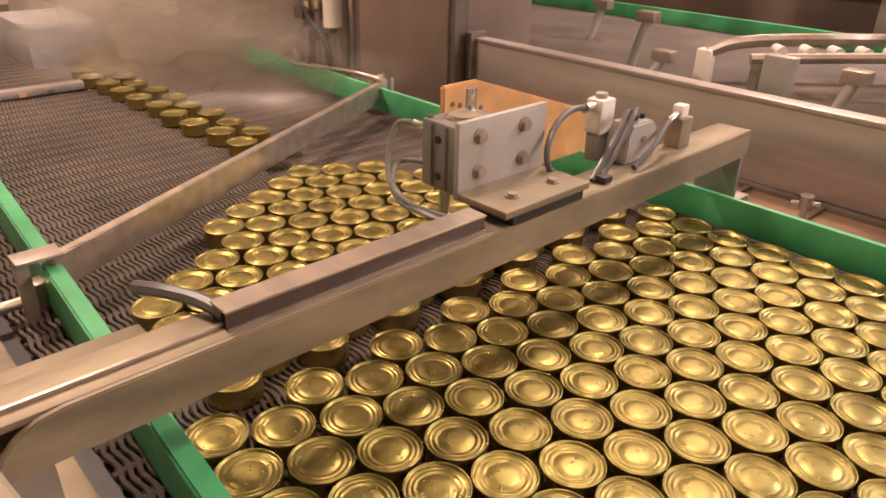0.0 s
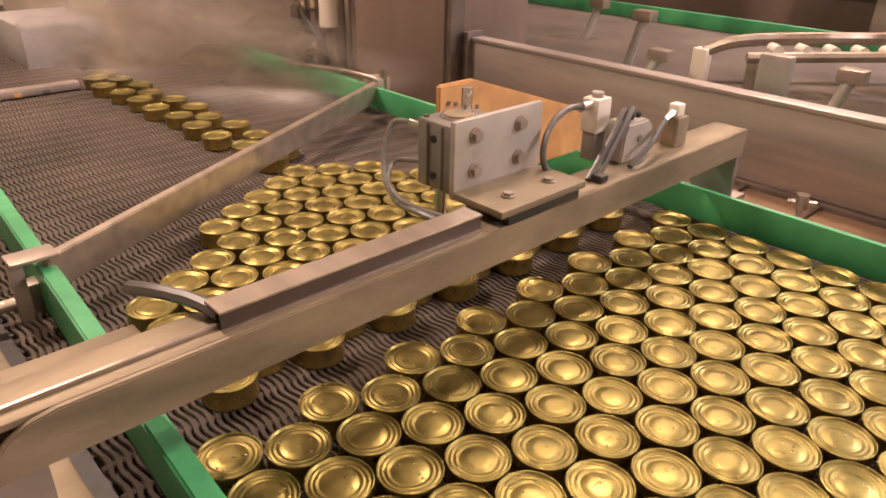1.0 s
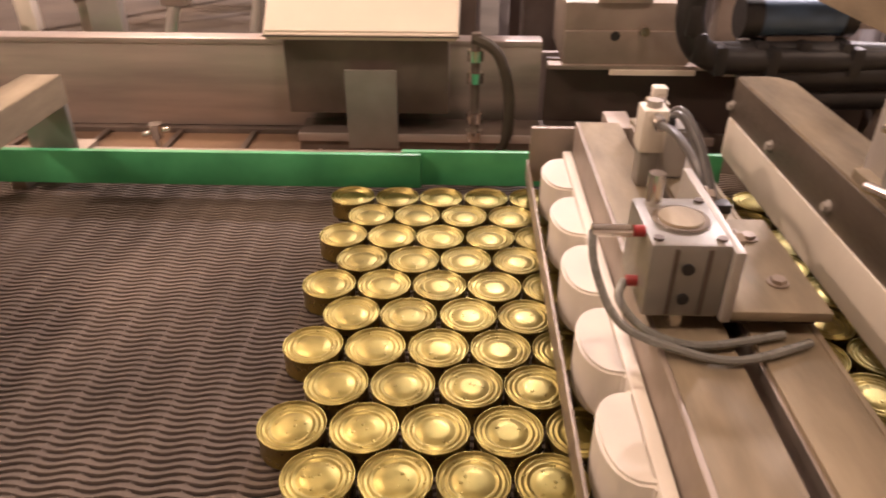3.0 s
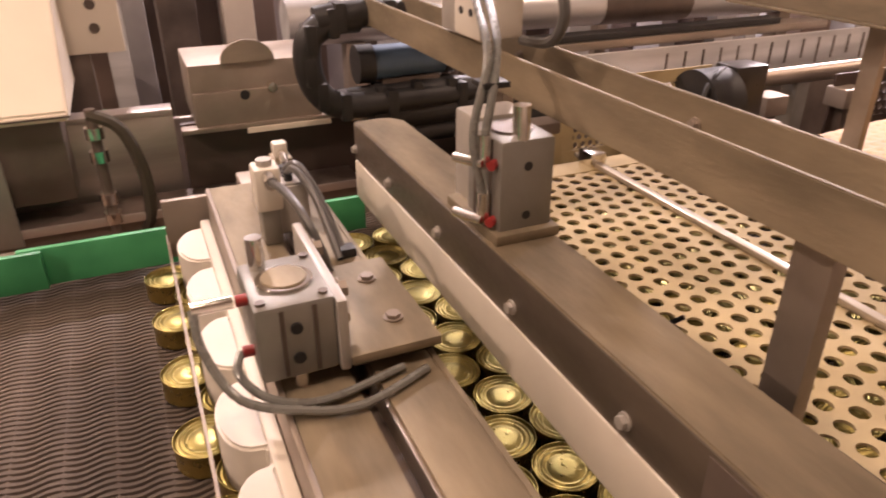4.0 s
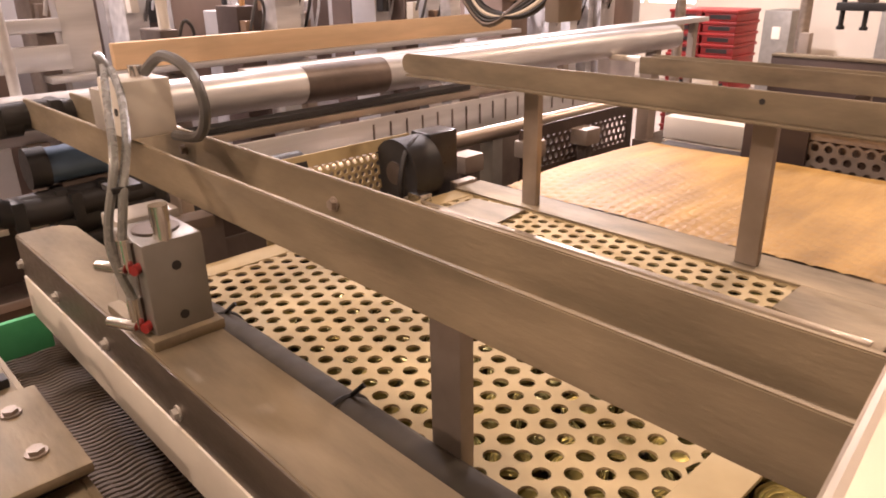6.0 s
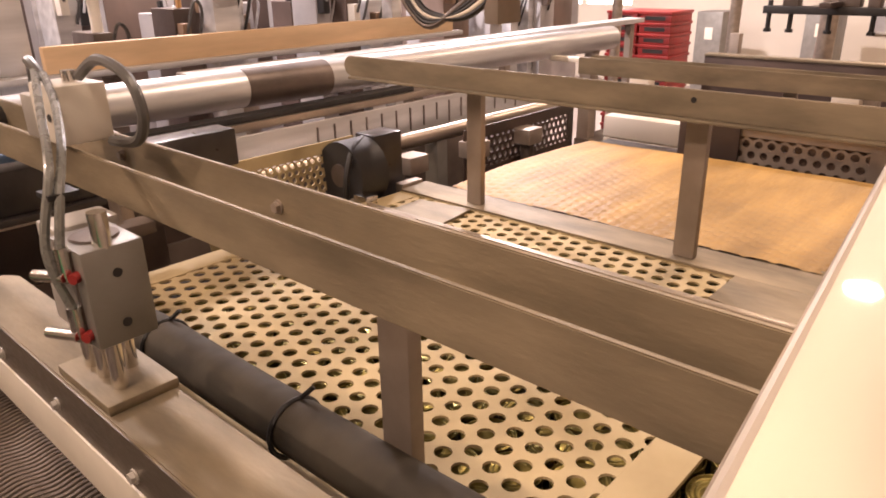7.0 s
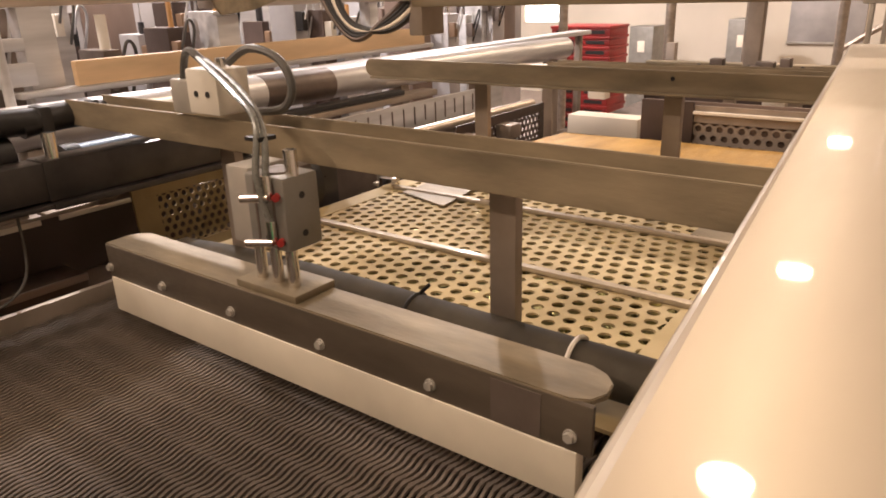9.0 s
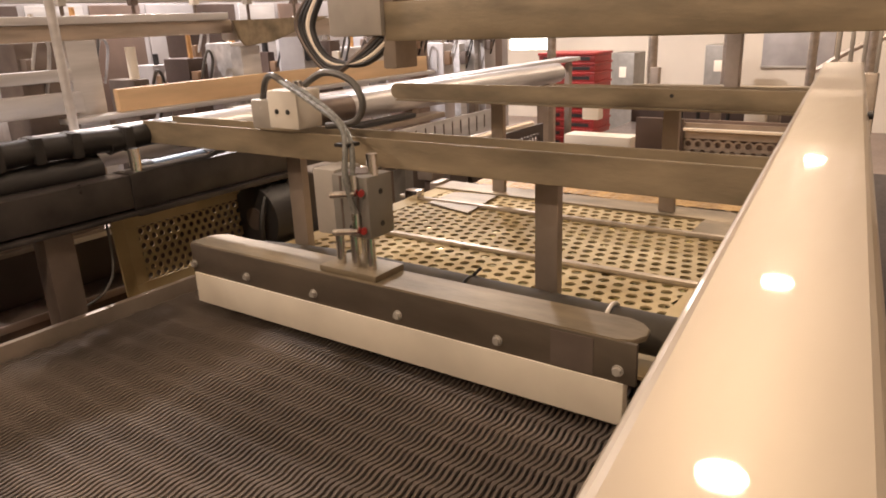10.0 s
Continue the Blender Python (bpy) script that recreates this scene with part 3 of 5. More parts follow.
def bar_cylinder():
    e = empty("lift_cylinder", "grey aluminium compact cylinder with red fittings and air tubes", "cylinder")
    body = part("body", block(0.508, 0.572, 0.645, 0.725, 1.152, 1.258, 0.005), ALU, e)
    part("rear_body", block(0.515, 0.585, 0.725, 0.775, 1.146, 1.262, 0.005), ALU_PALE, e)
    part("mount", block(0.572, 0.6125, 0.70, 0.73, 1.238, 1.252, 0.003), STEEL_DARK, e)
    for y in (0.665, 0.702):
        part("groove_line", block(0.5068, 0.509, y, y + 0.004, 1.154, 1.256, 0), STEEL_DARK, body)
    for z in (1.168, 1.223):
        part("port_hole", rod((0.5072, 0.685, z), (0.511, 0.685, z), 0.006), BLACK, body)
        part("port_hole", rod((0.54, 0.6445, z + 0.006), (0.54, 0.648, z + 0.006), 0.005), BLACK, body)
    ring = slab([(0.54 + 0.024 * math.cos(k * math.pi / 14), 0.685 + 0.024 * math.sin(k * math.pi / 14)) for k in range(28)], 1.2575, 1.2605, 0.001)
    part("ring", ring, STEEL_DARK, body)
    part("stud", rod((0.535, 0.655, 1.255), (0.535, 0.655, 1.292), 0.0095), CHROME, body)
    for z in (1.168, 1.232):
        part("red_fitting", rod((0.512, 0.660, z), (0.500, 0.653, z), 0.0055), RED, e)
        part("fitting", rod((0.498, 0.662, z), (0.484, 0.705, z - 0.004), 0.006), CHROME, e)
        part("elbow", rod((0.500, 0.668, z - 0.004), (0.500, 0.668, z + 0.03), 0.007), CHROME, e)
    part("air_tube", hose([(0.500, 0.668, 1.26), (0.515, 0.680, 1.31), (0.545, 0.735, 1.345), (0.58, 0.83, 1.375), (0.60, 0.905, 1.395)], 0.0048), TUBE, e)
    part("air_tube", hose([(0.500, 0.668, 1.195), (0.490, 0.675, 1.26), (0.515, 0.695, 1.33), (0.55, 0.79, 1.365), (0.60, 0.93, 1.40)], 0.0048), TUBE, e)
    part("tube_tie", block(0.502, 0.532, 0.675, 0.705, 1.305, 1.311, 0.001), BLACK, e)
    e.location = (0, 0.042, 0)
    v = empty("valve_block", "white pneumatic valve block with grey tubes on the channel", "valve")
    part("body", block(0.60, 0.665, 0.885, 0.965, 1.312, 1.385, 0.005), WHITE, v)
    part("base", block(0.605, 0.66, 0.965, 1.02, 1.309, 1.365, 0.004), ALU_PALE, v)
    for y in (0.91, 0.94):
        part("port_hole", rod((0.5985, y, 1.345), (0.602, y, 1.345), 0.005), BLACK, v)
    part("plug", rod((0.632, 0.91, 1.383), (0.632, 0.91, 1.40), 0.009), CHROME, v)
    part("air_tube", hose([(0.64, 0.90, 1.392), (0.645, 0.85, 1.415), (0.65, 0.79, 1.40), (0.65, 0.765, 1.36), (0.65, 0.79, 1.325), (0.65, 0.86, 1.315)], 0.0068), DARK_TUBE, v)
    v.location = (0, 0.045, -0.004)
    part("air_tube", hose([(0.60, 0.905, 1.395), (0.60, 0.94, 1.412), (0.615, 0.98, 1.40), (0.62, 1.0, 1.36)], 0.0065), DARK_TUBE, v)


bar_cylinder()


def duct():
    e = empty("cable_duct", "thick dark rubber hose tied to the stop bar frame", "hose")
    part("hose", hose([(0.665, 1.20, 1.0), (0.668, 0.95, 1.016), (0.668, 0.7, 1.018), (0.674, 0.45, 1.014), (0.690, 0.2, 1.006), (0.70, 0.05, 1.0)], 0.034, None, 16), HOSE, e)
    for y, mat in ((0.90, BLACK), (0.60, BLACK), (0.33, WHITE)):
        x = 0.668 + 0.02 * max(0.0, 0.6 - y)
        ring = [(x + 0.036 * math.cos(2 * math.pi * q / 16), y, 1.015 + 0.036 * math.sin(2 * math.pi * q / 16)) for q in range(17)]
        t = part("cable_tie", hose(ring, 0.0035, None, 6, 2), mat, e)
        if mat == BLACK:
            part("tie_end", rod((x + 0.01, y, 1.049), (x + 0.022, y - 0.012, 1.064), 0.0032, None, 6), mat, t)
    part("support", block(0.64, 0.70, 1.18, 1.22, 0.885, 0.975, 0.003), STEEL_DARK, e)
    part("support", block(0.66, 0.72, 0.08, 0.11, 0.885, 0.975, 0.003), STEEL_DARK, e)


duct()


# ---- pads, channels and cover ----
def pad(name, label, x0, x1, y0, y1, z, pitch, radius, mat, turn=15.0, thick=0.004, border=0.03):
    """A flat pad with real round holes in a slanting hexagonal pattern, in a plain margin."""
    e = empty(name, label, "perforated pad", "perforated pads")
    ca, sa = math.cos(radians(turn)), math.sin(radians(turn))
    a, b = Vector((pitch * ca, pitch * sa)), Vector((pitch * math.cos(radians(turn + 60)), pitch * math.sin(radians(turn + 60))))
    sides = 12
    corner = [Vector((math.cos(radians(turn + 30 + 60 * k)), math.sin(radians(turn + 30 + 60 * k)))) * pitch / math.sqrt(3) for k in range(6)]
    outer = []
    for k in range(6):
        outer += [corner[k], (corner[k] + corner[(k + 1) % 6]) / 2]
    inner = [Vector((math.cos(radians(turn + 30 + 30 * k)), math.sin(radians(turn + 30 + 30 * k)))) * radius for k in range(sides)]
    verts, faces = [], []
    mid = Vector(((x0 + x1) / 2, (y0 + y1) / 2))
    n = int(1.2 * max(x1 - x0, y1 - y0) / pitch)
    for i in range(-n, n + 1):
        for j in range(-n, n + 1):
            c = mid + a * i + b * j
            if not (x0 + pitch * 0.5 < c.x < x1 - pitch * 0.5 and y0 + pitch * 0.5 < c.y < y1 - pitch * 0.5):
                continue
            s = len(verts)
            verts += [(c.x + p.x, c.y + p.y, z) for p in outer]
            verts += [(c.x + p.x, c.y + p.y, z) for p in inner]
            verts += [(c.x + p.x, c.y + p.y, z - thick) for p in inner]
            for k in range(sides):
                q = (k + 1) % sides
                faces.append((s + k, s + q, s + sides + q, s + sides + k))
                faces.append((s + sides + k, s + sides + q, s + 2 * sides + q, s + 2 * sides + k))
    me = bpy.data.meshes.new("sheet")
    me.from_pydata(verts, [], faces)
    tagged(link("sheet", me, mat, e), kind="stuff")
    for k, (p, q, r, s) in enumerate(((x0 - border, x1 + border, y0 - border, y0 + pitch * 0.8), (x0 - border, x1 + border, y1 - pitch * 0.8, y1 + border), (x0 - border, x0 + pitch * 0.8, y0 + pitch * 0.8, y1 - pitch * 0.8), (x1 - pitch * 0.8, x1 + border, y0 + pitch * 0.8, y1 - pitch * 0.8))):
        part("margin", block(p, q, r, s, z - thick - 0.001, z + 0.0015, 0.0006, None, 1), mat, e)
    return e


pad("perforated_pad", "cream plastic layer pad with round holes, over cans", 0.66, 1.56, 0.28, 1.27, 0.958, 0.0372, 0.0118, CREAM)


def amber_pad():
    """A sagging amber sheet, dimpled over the cans under it."""
    e = empty("layer_pad", "amber dimpled plastic layer pad lying over cans", "layer pad", "perforated pads")
    nx, ny = 130, 170
    verts, faces = [], []
    for i in range(nx):
        for j in range(ny):
            x, y = 1.632 + 0.70 * i / (nx - 1), 0.30 + 0.91 * j / (ny - 1)
            u = (x - 1.632) / 0.70
            row = round((y - 0.30) / 0.0286)
            col = (x - 1.65) / 0.033 + (0.5 if row % 2 else 0.0)
            r = math.hypot((col - round(col)) * 0.033, y - 0.30 - row * 0.0286)
            dip = -0.0030 * max(0.0, 1 - (r / 0.0095) ** 2) * max(0.25, 1 - 1.1 * u)
            z = 0.966 + 0.006 * noise.noise(Vector((x * 6, y * 5, 1.7))) + 0.010 * math.sin(math.pi * u) * (y - 0.30) / 0.91 + dip
            verts.append((x, y, z))
    for i in range(nx - 1):
        for j in range(ny - 1):
            a = i * ny + j
            faces.append((a, a + ny, a + ny + 1, a + 1))
    me = bpy.data.meshes.new("sheet")
    me.from_pydata(verts, [], faces)
    link("sheet", me, AMBER, e, "", True)
    part("tray", block(1.630, 2.335, 0.295, 1.215, 0.90, 0.948, 0.003), RUST, e)
    part("front_edge", block(1.6265, 1.6315, 0.30, 1.21, 0.945, 0.9645, 0.001), BLACK, e, "dark front edge")


amber_pad()
for x, z in ((1.045, 0.966), (1.385, 0.966)):
    r = empty("pad_bar", "thin pale bar lying across the perforated pad", "bar", "bars across the pad")
    part("bar", block(x - 0.009, x + 0.009, 0.26, 1.33, z - 0.0065, z + 0.004, 0.003), STEEL_LIGHT, r)
    part("end_block", block(x - 0.02, x + 0.02, 1.25, 1.30, z - 0.0065, z + 0.025, 0.006), CHROME, r)
for x0, x1, y0, y1, deg in ((1.30, 1.52, 1.02, 1.20, 0), (1.36, 1.66, 0.24, 0.42, 0)):
    bm = slab([(x0, y0), (x1, y0 + 0.03), (x1 - 0.02, y1), (x0 + 0.05, y1)], 0.9605, 0.9655, 0.001)
    tagged(part("corner_sheet", bm, STEEL_TAN, None, "thin tan steel corner sheet on the pad"), category="sheet", group="corner sheets")


def channel(label, x, w, y0, y1, z0, z1, posts, foot):
    e = empty("cross_channel", label, "channel", "cross channels")
    t = 0.006
    prof = [(x, z0), (x, z1), (x + t, z1), (x + t, z0 + t), (x + w - t, z0 + t), (x + w - t, z1), (x + w, z1), (x + w, z0)]
    part("channel", slab(prof, y0, y1, 0.0012, "y"), STEEL_TAN, e)
    for y in posts:
        part("post", block(x + w + 0.0005, x + w + 0.02, y, y + 0.043, foot, z1 - 0.008, 0.002), STEEL_DULL, e)
    for y in (0.62, 0.98):
        part("bolt", bolt(x + w - t, y, z1 - 0.028, bmesh.new(), (-1, 0, 0), 0.006, 0.007), STEEL_DULL, e)
    return e


channel("open steel channel across the basket, on flat posts", 0.613, 0.084, 0.03, 1.46, 1.250, 1.301, (0.44, 1.04), 0.960)


def cross_angle():
    """A rounded-end angle bar over the second basket, on flat posts."""
    e = empty("cross_angle", "tan steel angle bar with a rounded end, on flat posts", "angle bar", "cross channels")
    web = [(0.13, 1.262), (1.372, 1.262)] + [(1.372 + 0.024 * math.sin(k * math.pi / 8), 1.286 - 0.024 * math.cos(k * math.pi / 8)) for k in range(1, 8)] + [(1.372, 1.310), (0.13, 1.310)]
    part("web", slab(web, 1.445, 1.452, 0.0015, "x"), STEEL_TAN, e)
    part("flange", block(1.433, 1.552, 0.13, 1.37, 1.257, 1.2625, 0.0015), STEEL_TAN, e)
    part("hole", rod((1.4442, 0.50, 1.293), (1.4462, 0.50, 1.293), 0.005), BLACK, e)
    for y in (0.511, 1.047):
        part("post", block(1.552, 1.570, y, y + 0.043, 0.9665, 1.2625, 0.002), STEEL_DULL, e)


cross_angle()
thing("steel_divider", [("strip", block(1.53, 1.626, 0.26, 1.30, 0.9605, 0.9662, 0.0015), STEEL_TAN), ("end_block", block(1.54, 1.616, 1.301, 1.33, 0.945, 0.975, 0.003), STEEL_DULL), ("end_block", block(1.54, 1.616, 0.23, 0.259, 0.945, 0.975, 0.003), STEEL_DULL)], "flat tan steel divider between the two baskets", "divider")
channel("lower steel channel across the third basket", 2.62, 0.09, 0.25, 1.45, 1.13, 1.19, (0.7,), 0.886)


def cover():
    """The long polished cover along the near side."""
    e = empty("side_cover", "long polished pale steel cover along the conveyor", "cover")
    s = 0.105
    n = math.hypot(1, s)
    w, h, r, top = 0.058, 0.06, 0.005, 1.4062
    line = lambda x: 0.0085 + s * x
    prof = [(0, -h), (0, -r)] + [(r - r * math.cos(k * math.pi / 8), -r + r * math.sin(k * math.pi / 8)) for k in range(1, 5)]
    prof += [(w - r + r * math.sin(k * math.pi / 8), -r + r * math.cos(k * math.pi / 8)) for k in range(0, 5)] + [(w, -h)]
    bm = bmesh.new()
    rows = []
    for x in (-0.226, 0.98):
        rows.append([bm.verts.new((x + s / n * d, line(x) - d / n, top + z)) for d, z in prof])
    for k in range(len(prof)):
        q = (k + 1) % len(prof)
        bm.faces.new((rows[0][k], rows[0][q], rows[1][q], rows[1][k]))
    bm.faces.new(rows[0][::-1]), bm.faces.new(rows[1])
    bmesh.ops.recalc_face_normals(bm, faces=bm.faces[:])
    part("cover", bm, STEEL_LIGHT, e, "", False)
    part("stop_knob", rod((0.372, line(0.372) - 0.057, top - 0.002), (0.372, line(0.372) - 0.0615, top - 0.002), 0.0035), BLACK, e)
    for x in (-0.19, 0.85):
        part("leg", block(x, x + 0.03, line(x) - 0.05, line(x) - 0.02, 0, top - h, 0.004), STEEL, e)


cover()


# ---- beyond the belt ----
def far_side():
    t = empty("steel_trough", "long brushed steel trough wall beyond the belt", "trough")
    part("wall", block(-1.70, 0.24, 1.620, 1.635, 0.885, 1.075, 0.003), STEEL_X, t)
    part("top_flange", block(-1.70, 0.24, 1.617, 1.668, 1.072, 1.084, 0.003), STEEL_X, t)
    part("base", block(-1.70, 1.5, 1.60, 1.66, 0.0, 0.884, 0.003), STEEL_DARK, t)
    part("end_edge", block(-1.725, -1.70, 1.60, 1.67, 0.80, 1.10, 0.003), STEEL_DARK, t)
    s = empty("drip_shelf", "stained brown drip shelf beside the belt", "shelf")
    part("shelf", block(-1.70, 0.60, 1.364, 1.598, 0.862, 0.874, 0.002), RUST, s)
    for k in range(9):
        x = -1.6 + 0.17 * k
        part("slat", block(x, x + 0.012, 1.366, 1.598, 0.874, 0.882, 0.001), STEEL_DARK, s)
    part("dark_ledge", block(-0.28, 0.60, 1.50, 1.598, 0.8745, 0.915, 0.003), STEEL_DARK, s)
    part("ledge_edge", block(-0.28, 0.60, 1.494, 1.50, 0.90, 0.917, 0.001), STEEL_X, s)
    v = empty("drain_valve", "small chrome drain valve on the shelf", "valve")
    part("stem", rod((-0.56, 1.44, 0.873), (-0.56, 1.44, 0.93), 0.008), CHROME, v)
    part("cap", rod((-0.56, 1.44, 0.925), (-0.56, 1.44, 0.955), 0.014), CHROME, v)
    part("lever", rod((-0.585, 1.43, 0.935), (-0.535, 1.45, 0.94), 0.006), CHROME, v)
    b = empty("control_box", "cream control box with a sloping bright lid", "control box")
    part("lid", slab([(1.50, 1.112), (1.50, 1.128), (1.80, 1.40), (1.83, 1.40), (1.83, 1.112)], -0.33, 0.06, 0.004, "x"), PAINT, b)
    part("seam", block(-0.332, 0.062, 1.4975, 1.501, 1.119, 1.122, 0), STEEL_DARK, b)
    # dark steel puts the shade beneath the lid into the colour
    part("shade_toned_underbox", block(-0.30, 0.04, 1.53, 1.80, 0.95, 1.111, 0.004), STEEL_DARK, b)
    part("bracket", block(-0.172, -0.065, 1.492, 1.50, 0.885, 1.055, 0.003), ALU, b, "plain grey bracket plate")
    part("column", block(-0.2, -0.05, 1.67, 1.8, 0.0, 0.95, 0.004), STEEL_DARK, b)
    k = empty("terminal_panel", "cream terminal panel with dark round sockets", "panel")
    part("plate", block(-0.12, 0.175, 1.86, 1.90, 1.16, 1.52, 0.005), PAINT, k)
    part("stand", block(-0.05, 0.10, 1.87, 1.895, 0.0, 1.16, 0.004), STEEL_DARK, k)
    for q in range(3):
        for z in (1.215, 1.265, 1.315, 1.365):
            part("socket", rod((-0.03 + 0.075 * q, 1.8585, z), (-0.03 + 0.075 * q, 1.862, z), 0.011, None, 14), STEEL_DARK, k)
    p = empty("pipe_bend", "grey hose and chrome couplings beside the control box", "pipe")
    part("hose", hose([(0.09, 1.50, 1.12), (0.14, 1.49, 1.09), (0.165, 1.49, 1.0), (0.16, 1.50, 0.9), (0.13, 1.52, 0.875)], 0.012), HOSE, p)
    for z in (0.905, 0.945, 1.03, 1.075):
        part("coupling", rod((0.095, 1.50, z), (0.095, 1.50, z + 0.022), 0.017), CHROME, p)
    part("riser", rod((0.095, 1.50, 0.872), (0.095, 1.50, 1.13), 0.010), STEEL_DARK, p)
    w = empty("side_housing", "dark brown steel housing wall beyond the belt", "housing")
    part("wall", block(0.25, 1.15, 1.61, 1.63, 0.45, 1.05, 0.003), DARK_BROWN, w)
    part("ledge", block(0.25, 1.15, 1.575, 1.64, 1.036, 1.046, 0.002), STEEL_DULL, w)
    part("bright_edge", block(0.38, 0.56, 1.572, 1.578, 1.026, 1.038, 0.001), PAINT, w)
    part("bright_edge", block(0.60, 0.83, 1.572, 1.578, 1.026, 1.038, 0.001), PAINT, w)
    g = empty("gear_box", "grey steel gear box with a round flange", "gear box")
    part("body", block(0.28, 0.55, 1.598, 1.80, 1.047, 1.17, 0.004), STEEL_DULL, g)
    part("flange", slab([(0.40 + 0.055 * math.cos(k * math.pi / 12), 1.17 + 0.045 * math.sin(k * math.pi / 12)) for k in range(13)], 1.59, 1.60, 0.001, "y"), STEEL, g)
    part("lower_plate", block(0.282, 0.545, 1.585, 1.597, 1.035, 1.115, 0.003), STEEL_DULL, g)
    part("hole", rod((0.385, 1.5835, 1.105), (0.385, 1.587, 1.105), 0.010), BLACK, g)
    part("stud", rod((0.44, 1.585, 1.12), (0.44, 1.56, 1.12), 0.010), CHROME, g)
    c = empty("cable_chain", "bent black plastic cable chain", "cable chain")

    def run(name, pts):
        body = part(name, hose(pts, 0.027, None, 10), BLACK, c)
        for q in pts[1:-1]:
            part("link", block(q[0] - 0.012, q[0] + 0.012, q[1] - 0.0285, q[1] + 0.0285, q[2] - 0.0285, q[2] + 0.0285, 0.008), BLACK, body)
        return body

    run("fixed_run", [(0.82, 1.45, 1.225), (0.76, 1.46, 1.25), (0.66, 1.46, 1.268), (0.56, 1.46, 1.268), (0.515, 1.46, 1.262)])
    chain_loop = run("loop", [(0.60, 1.462, 1.262), (0.545, 1.462, 1.258), (0.50, 1.46, 1.23), (0.495, 1.46, 1.17), (0.515, 1.46, 1.12), (0.56, 1.46, 1.095), (0.66, 1.462, 1.092), (0.82, 1.47, 1.092), (0.98, 1.475, 1.095)])
    chain_slack = run("slack_run", [(0.56, 1.478, 1.096), (0.64, 1.478, 1.099), (0.72, 1.478, 1.101), (0.80, 1.478, 1.10), (0.90, 1.478, 1.096)])
    # added black hoses, standing in for the dark recess below the chain
    recess_fill = part("recess_fill_hose", hose([(0.62, 1.476, 1.060), (0.80, 1.478, 1.062), (0.98, 1.478, 1.066), (1.18, 1.478, 1.066)], 0.034, None, 10), BLACK, c)
    part("recess_fill_low", hose([(0.62, 1.476, 1.014), (0.80, 1.478, 1.016), (0.98, 1.478, 1.018), (1.18, 1.478, 1.02)], 0.026, None, 10), BLACK, recess_fill)
    part("carrier", block(0.55, 1.02, 1.515, 1.56, 1.055, 1.064, 0.002), STEEL_DULL, c)
    part("carrier_post", block(0.9, 0.96, 1.47, 1.52, 0.6, 1.056, 0.003), STEEL_DARK, c)
    m = empty("drive_motor", "small blue motor with black end caps", "motor")
    part("body", rod((0.63, 1.50, 1.165), (0.80, 1.51, 1.165), 0.036), BLUE, m)
    part("cap", rod((0.60, 1.50, 1.165), (0.635, 1.50, 1.165), 0.040), BLACK, m)
    part("cap", rod((0.795, 1.51, 1.165), (0.82, 1.51, 1.165), 0.038), BLACK, m)
    part("foot", block(0.65, 0.78, 1.475, 1.535, 1.064, 1.135, 0.003), STEEL_DARK, m)
    d = side_beam = empty("side_beam", "oily black steel side beam beside the belt", "beam")
    part("beam", block(0.50, 1.10, 1.36, 1.43, 1.125, 1.205, 0.005), MURK, d)
    part("lower_lip", block(0.50, 0.98, 1.345, 1.44, 1.112, 1.1245, 0.002), MURK, d)
    part("stud", rod((0.53, 1.38, 1.20), (0.53, 1.38, 1.255), 0.013), CHROME, d)
    slide = part("slide", block(0.05, 0.545, 1.363, 1.427, 1.128, 1.202, 0.004), MURK, d, "sliding inner beam")
    part("slide_lip", block(0.05, 0.545, 1.348, 1.437, 1.1145, 1.1235, 0.002), MURK, slide)
    part("post", block(0.30, 0.36, 1.37, 1.42, 0.50, 1.115, 0.003), STEEL_DARK, slide)
    part("thin_cable", hose([(0.45, 1.40, 1.115), (0.44, 1.39, 1.0), (0.40, 1.39, 0.95), (0.34, 1.385, 0.94)], 0.003), DARK_TUBE, slide)
    screen = pad("perforated_screen", "upright cream basket side with round holes", 1.062, 1.47, -0.08, 0.085, 0.0, 0.021, 0.0072, CREAM, 0, 0.004, 0.014)
    tagged(screen, category="screen", group="upright perforated screens")
    screen.matrix_basis = pose(0.022, 1.415, 0.99, 63, 0, 0)
    part("plain_edge", block(1.02, 1.049, -0.094, 0.099, -0.005, 0.0015, 0.001), CREAM, screen)
    part("stay", block(1.40, 1.43, -0.14, -0.06, -0.02, -0.0055, 0.002), STEEL_DARK, screen)
    roller = empty("black_roller", "black rubber roller on a dark bracket", "roller")
    part("roller", rod((1.395, 1.38, 1.018), (1.485, 1.38, 1.018), 0.086, None, 28), BLACK, roller)
    part("hub", rod((1.390, 1.38, 1.018), (1.397, 1.38, 1.018), 0.03, None, 20), STEEL_DARK, roller)
    part("bracket", block(1.486, 1.585, 1.345, 1.42, 0.886, 1.108, 0.006), MURK, roller)
    part("cable", hose([(1.475, 1.38, 1.10), (1.405, 1.34, 1.085), (1.37, 1.33, 1.01), (1.385, 1.34, 0.94), (1.435, 1.35, 0.9)], 0.008), BLACK, roller)
    return side_beam, chain_loop, chain_slack, recess_fill, slide, screen, roller


side_beam, chain_loop, chain_slack, recess_fill, slide, screen, roller = far_side()


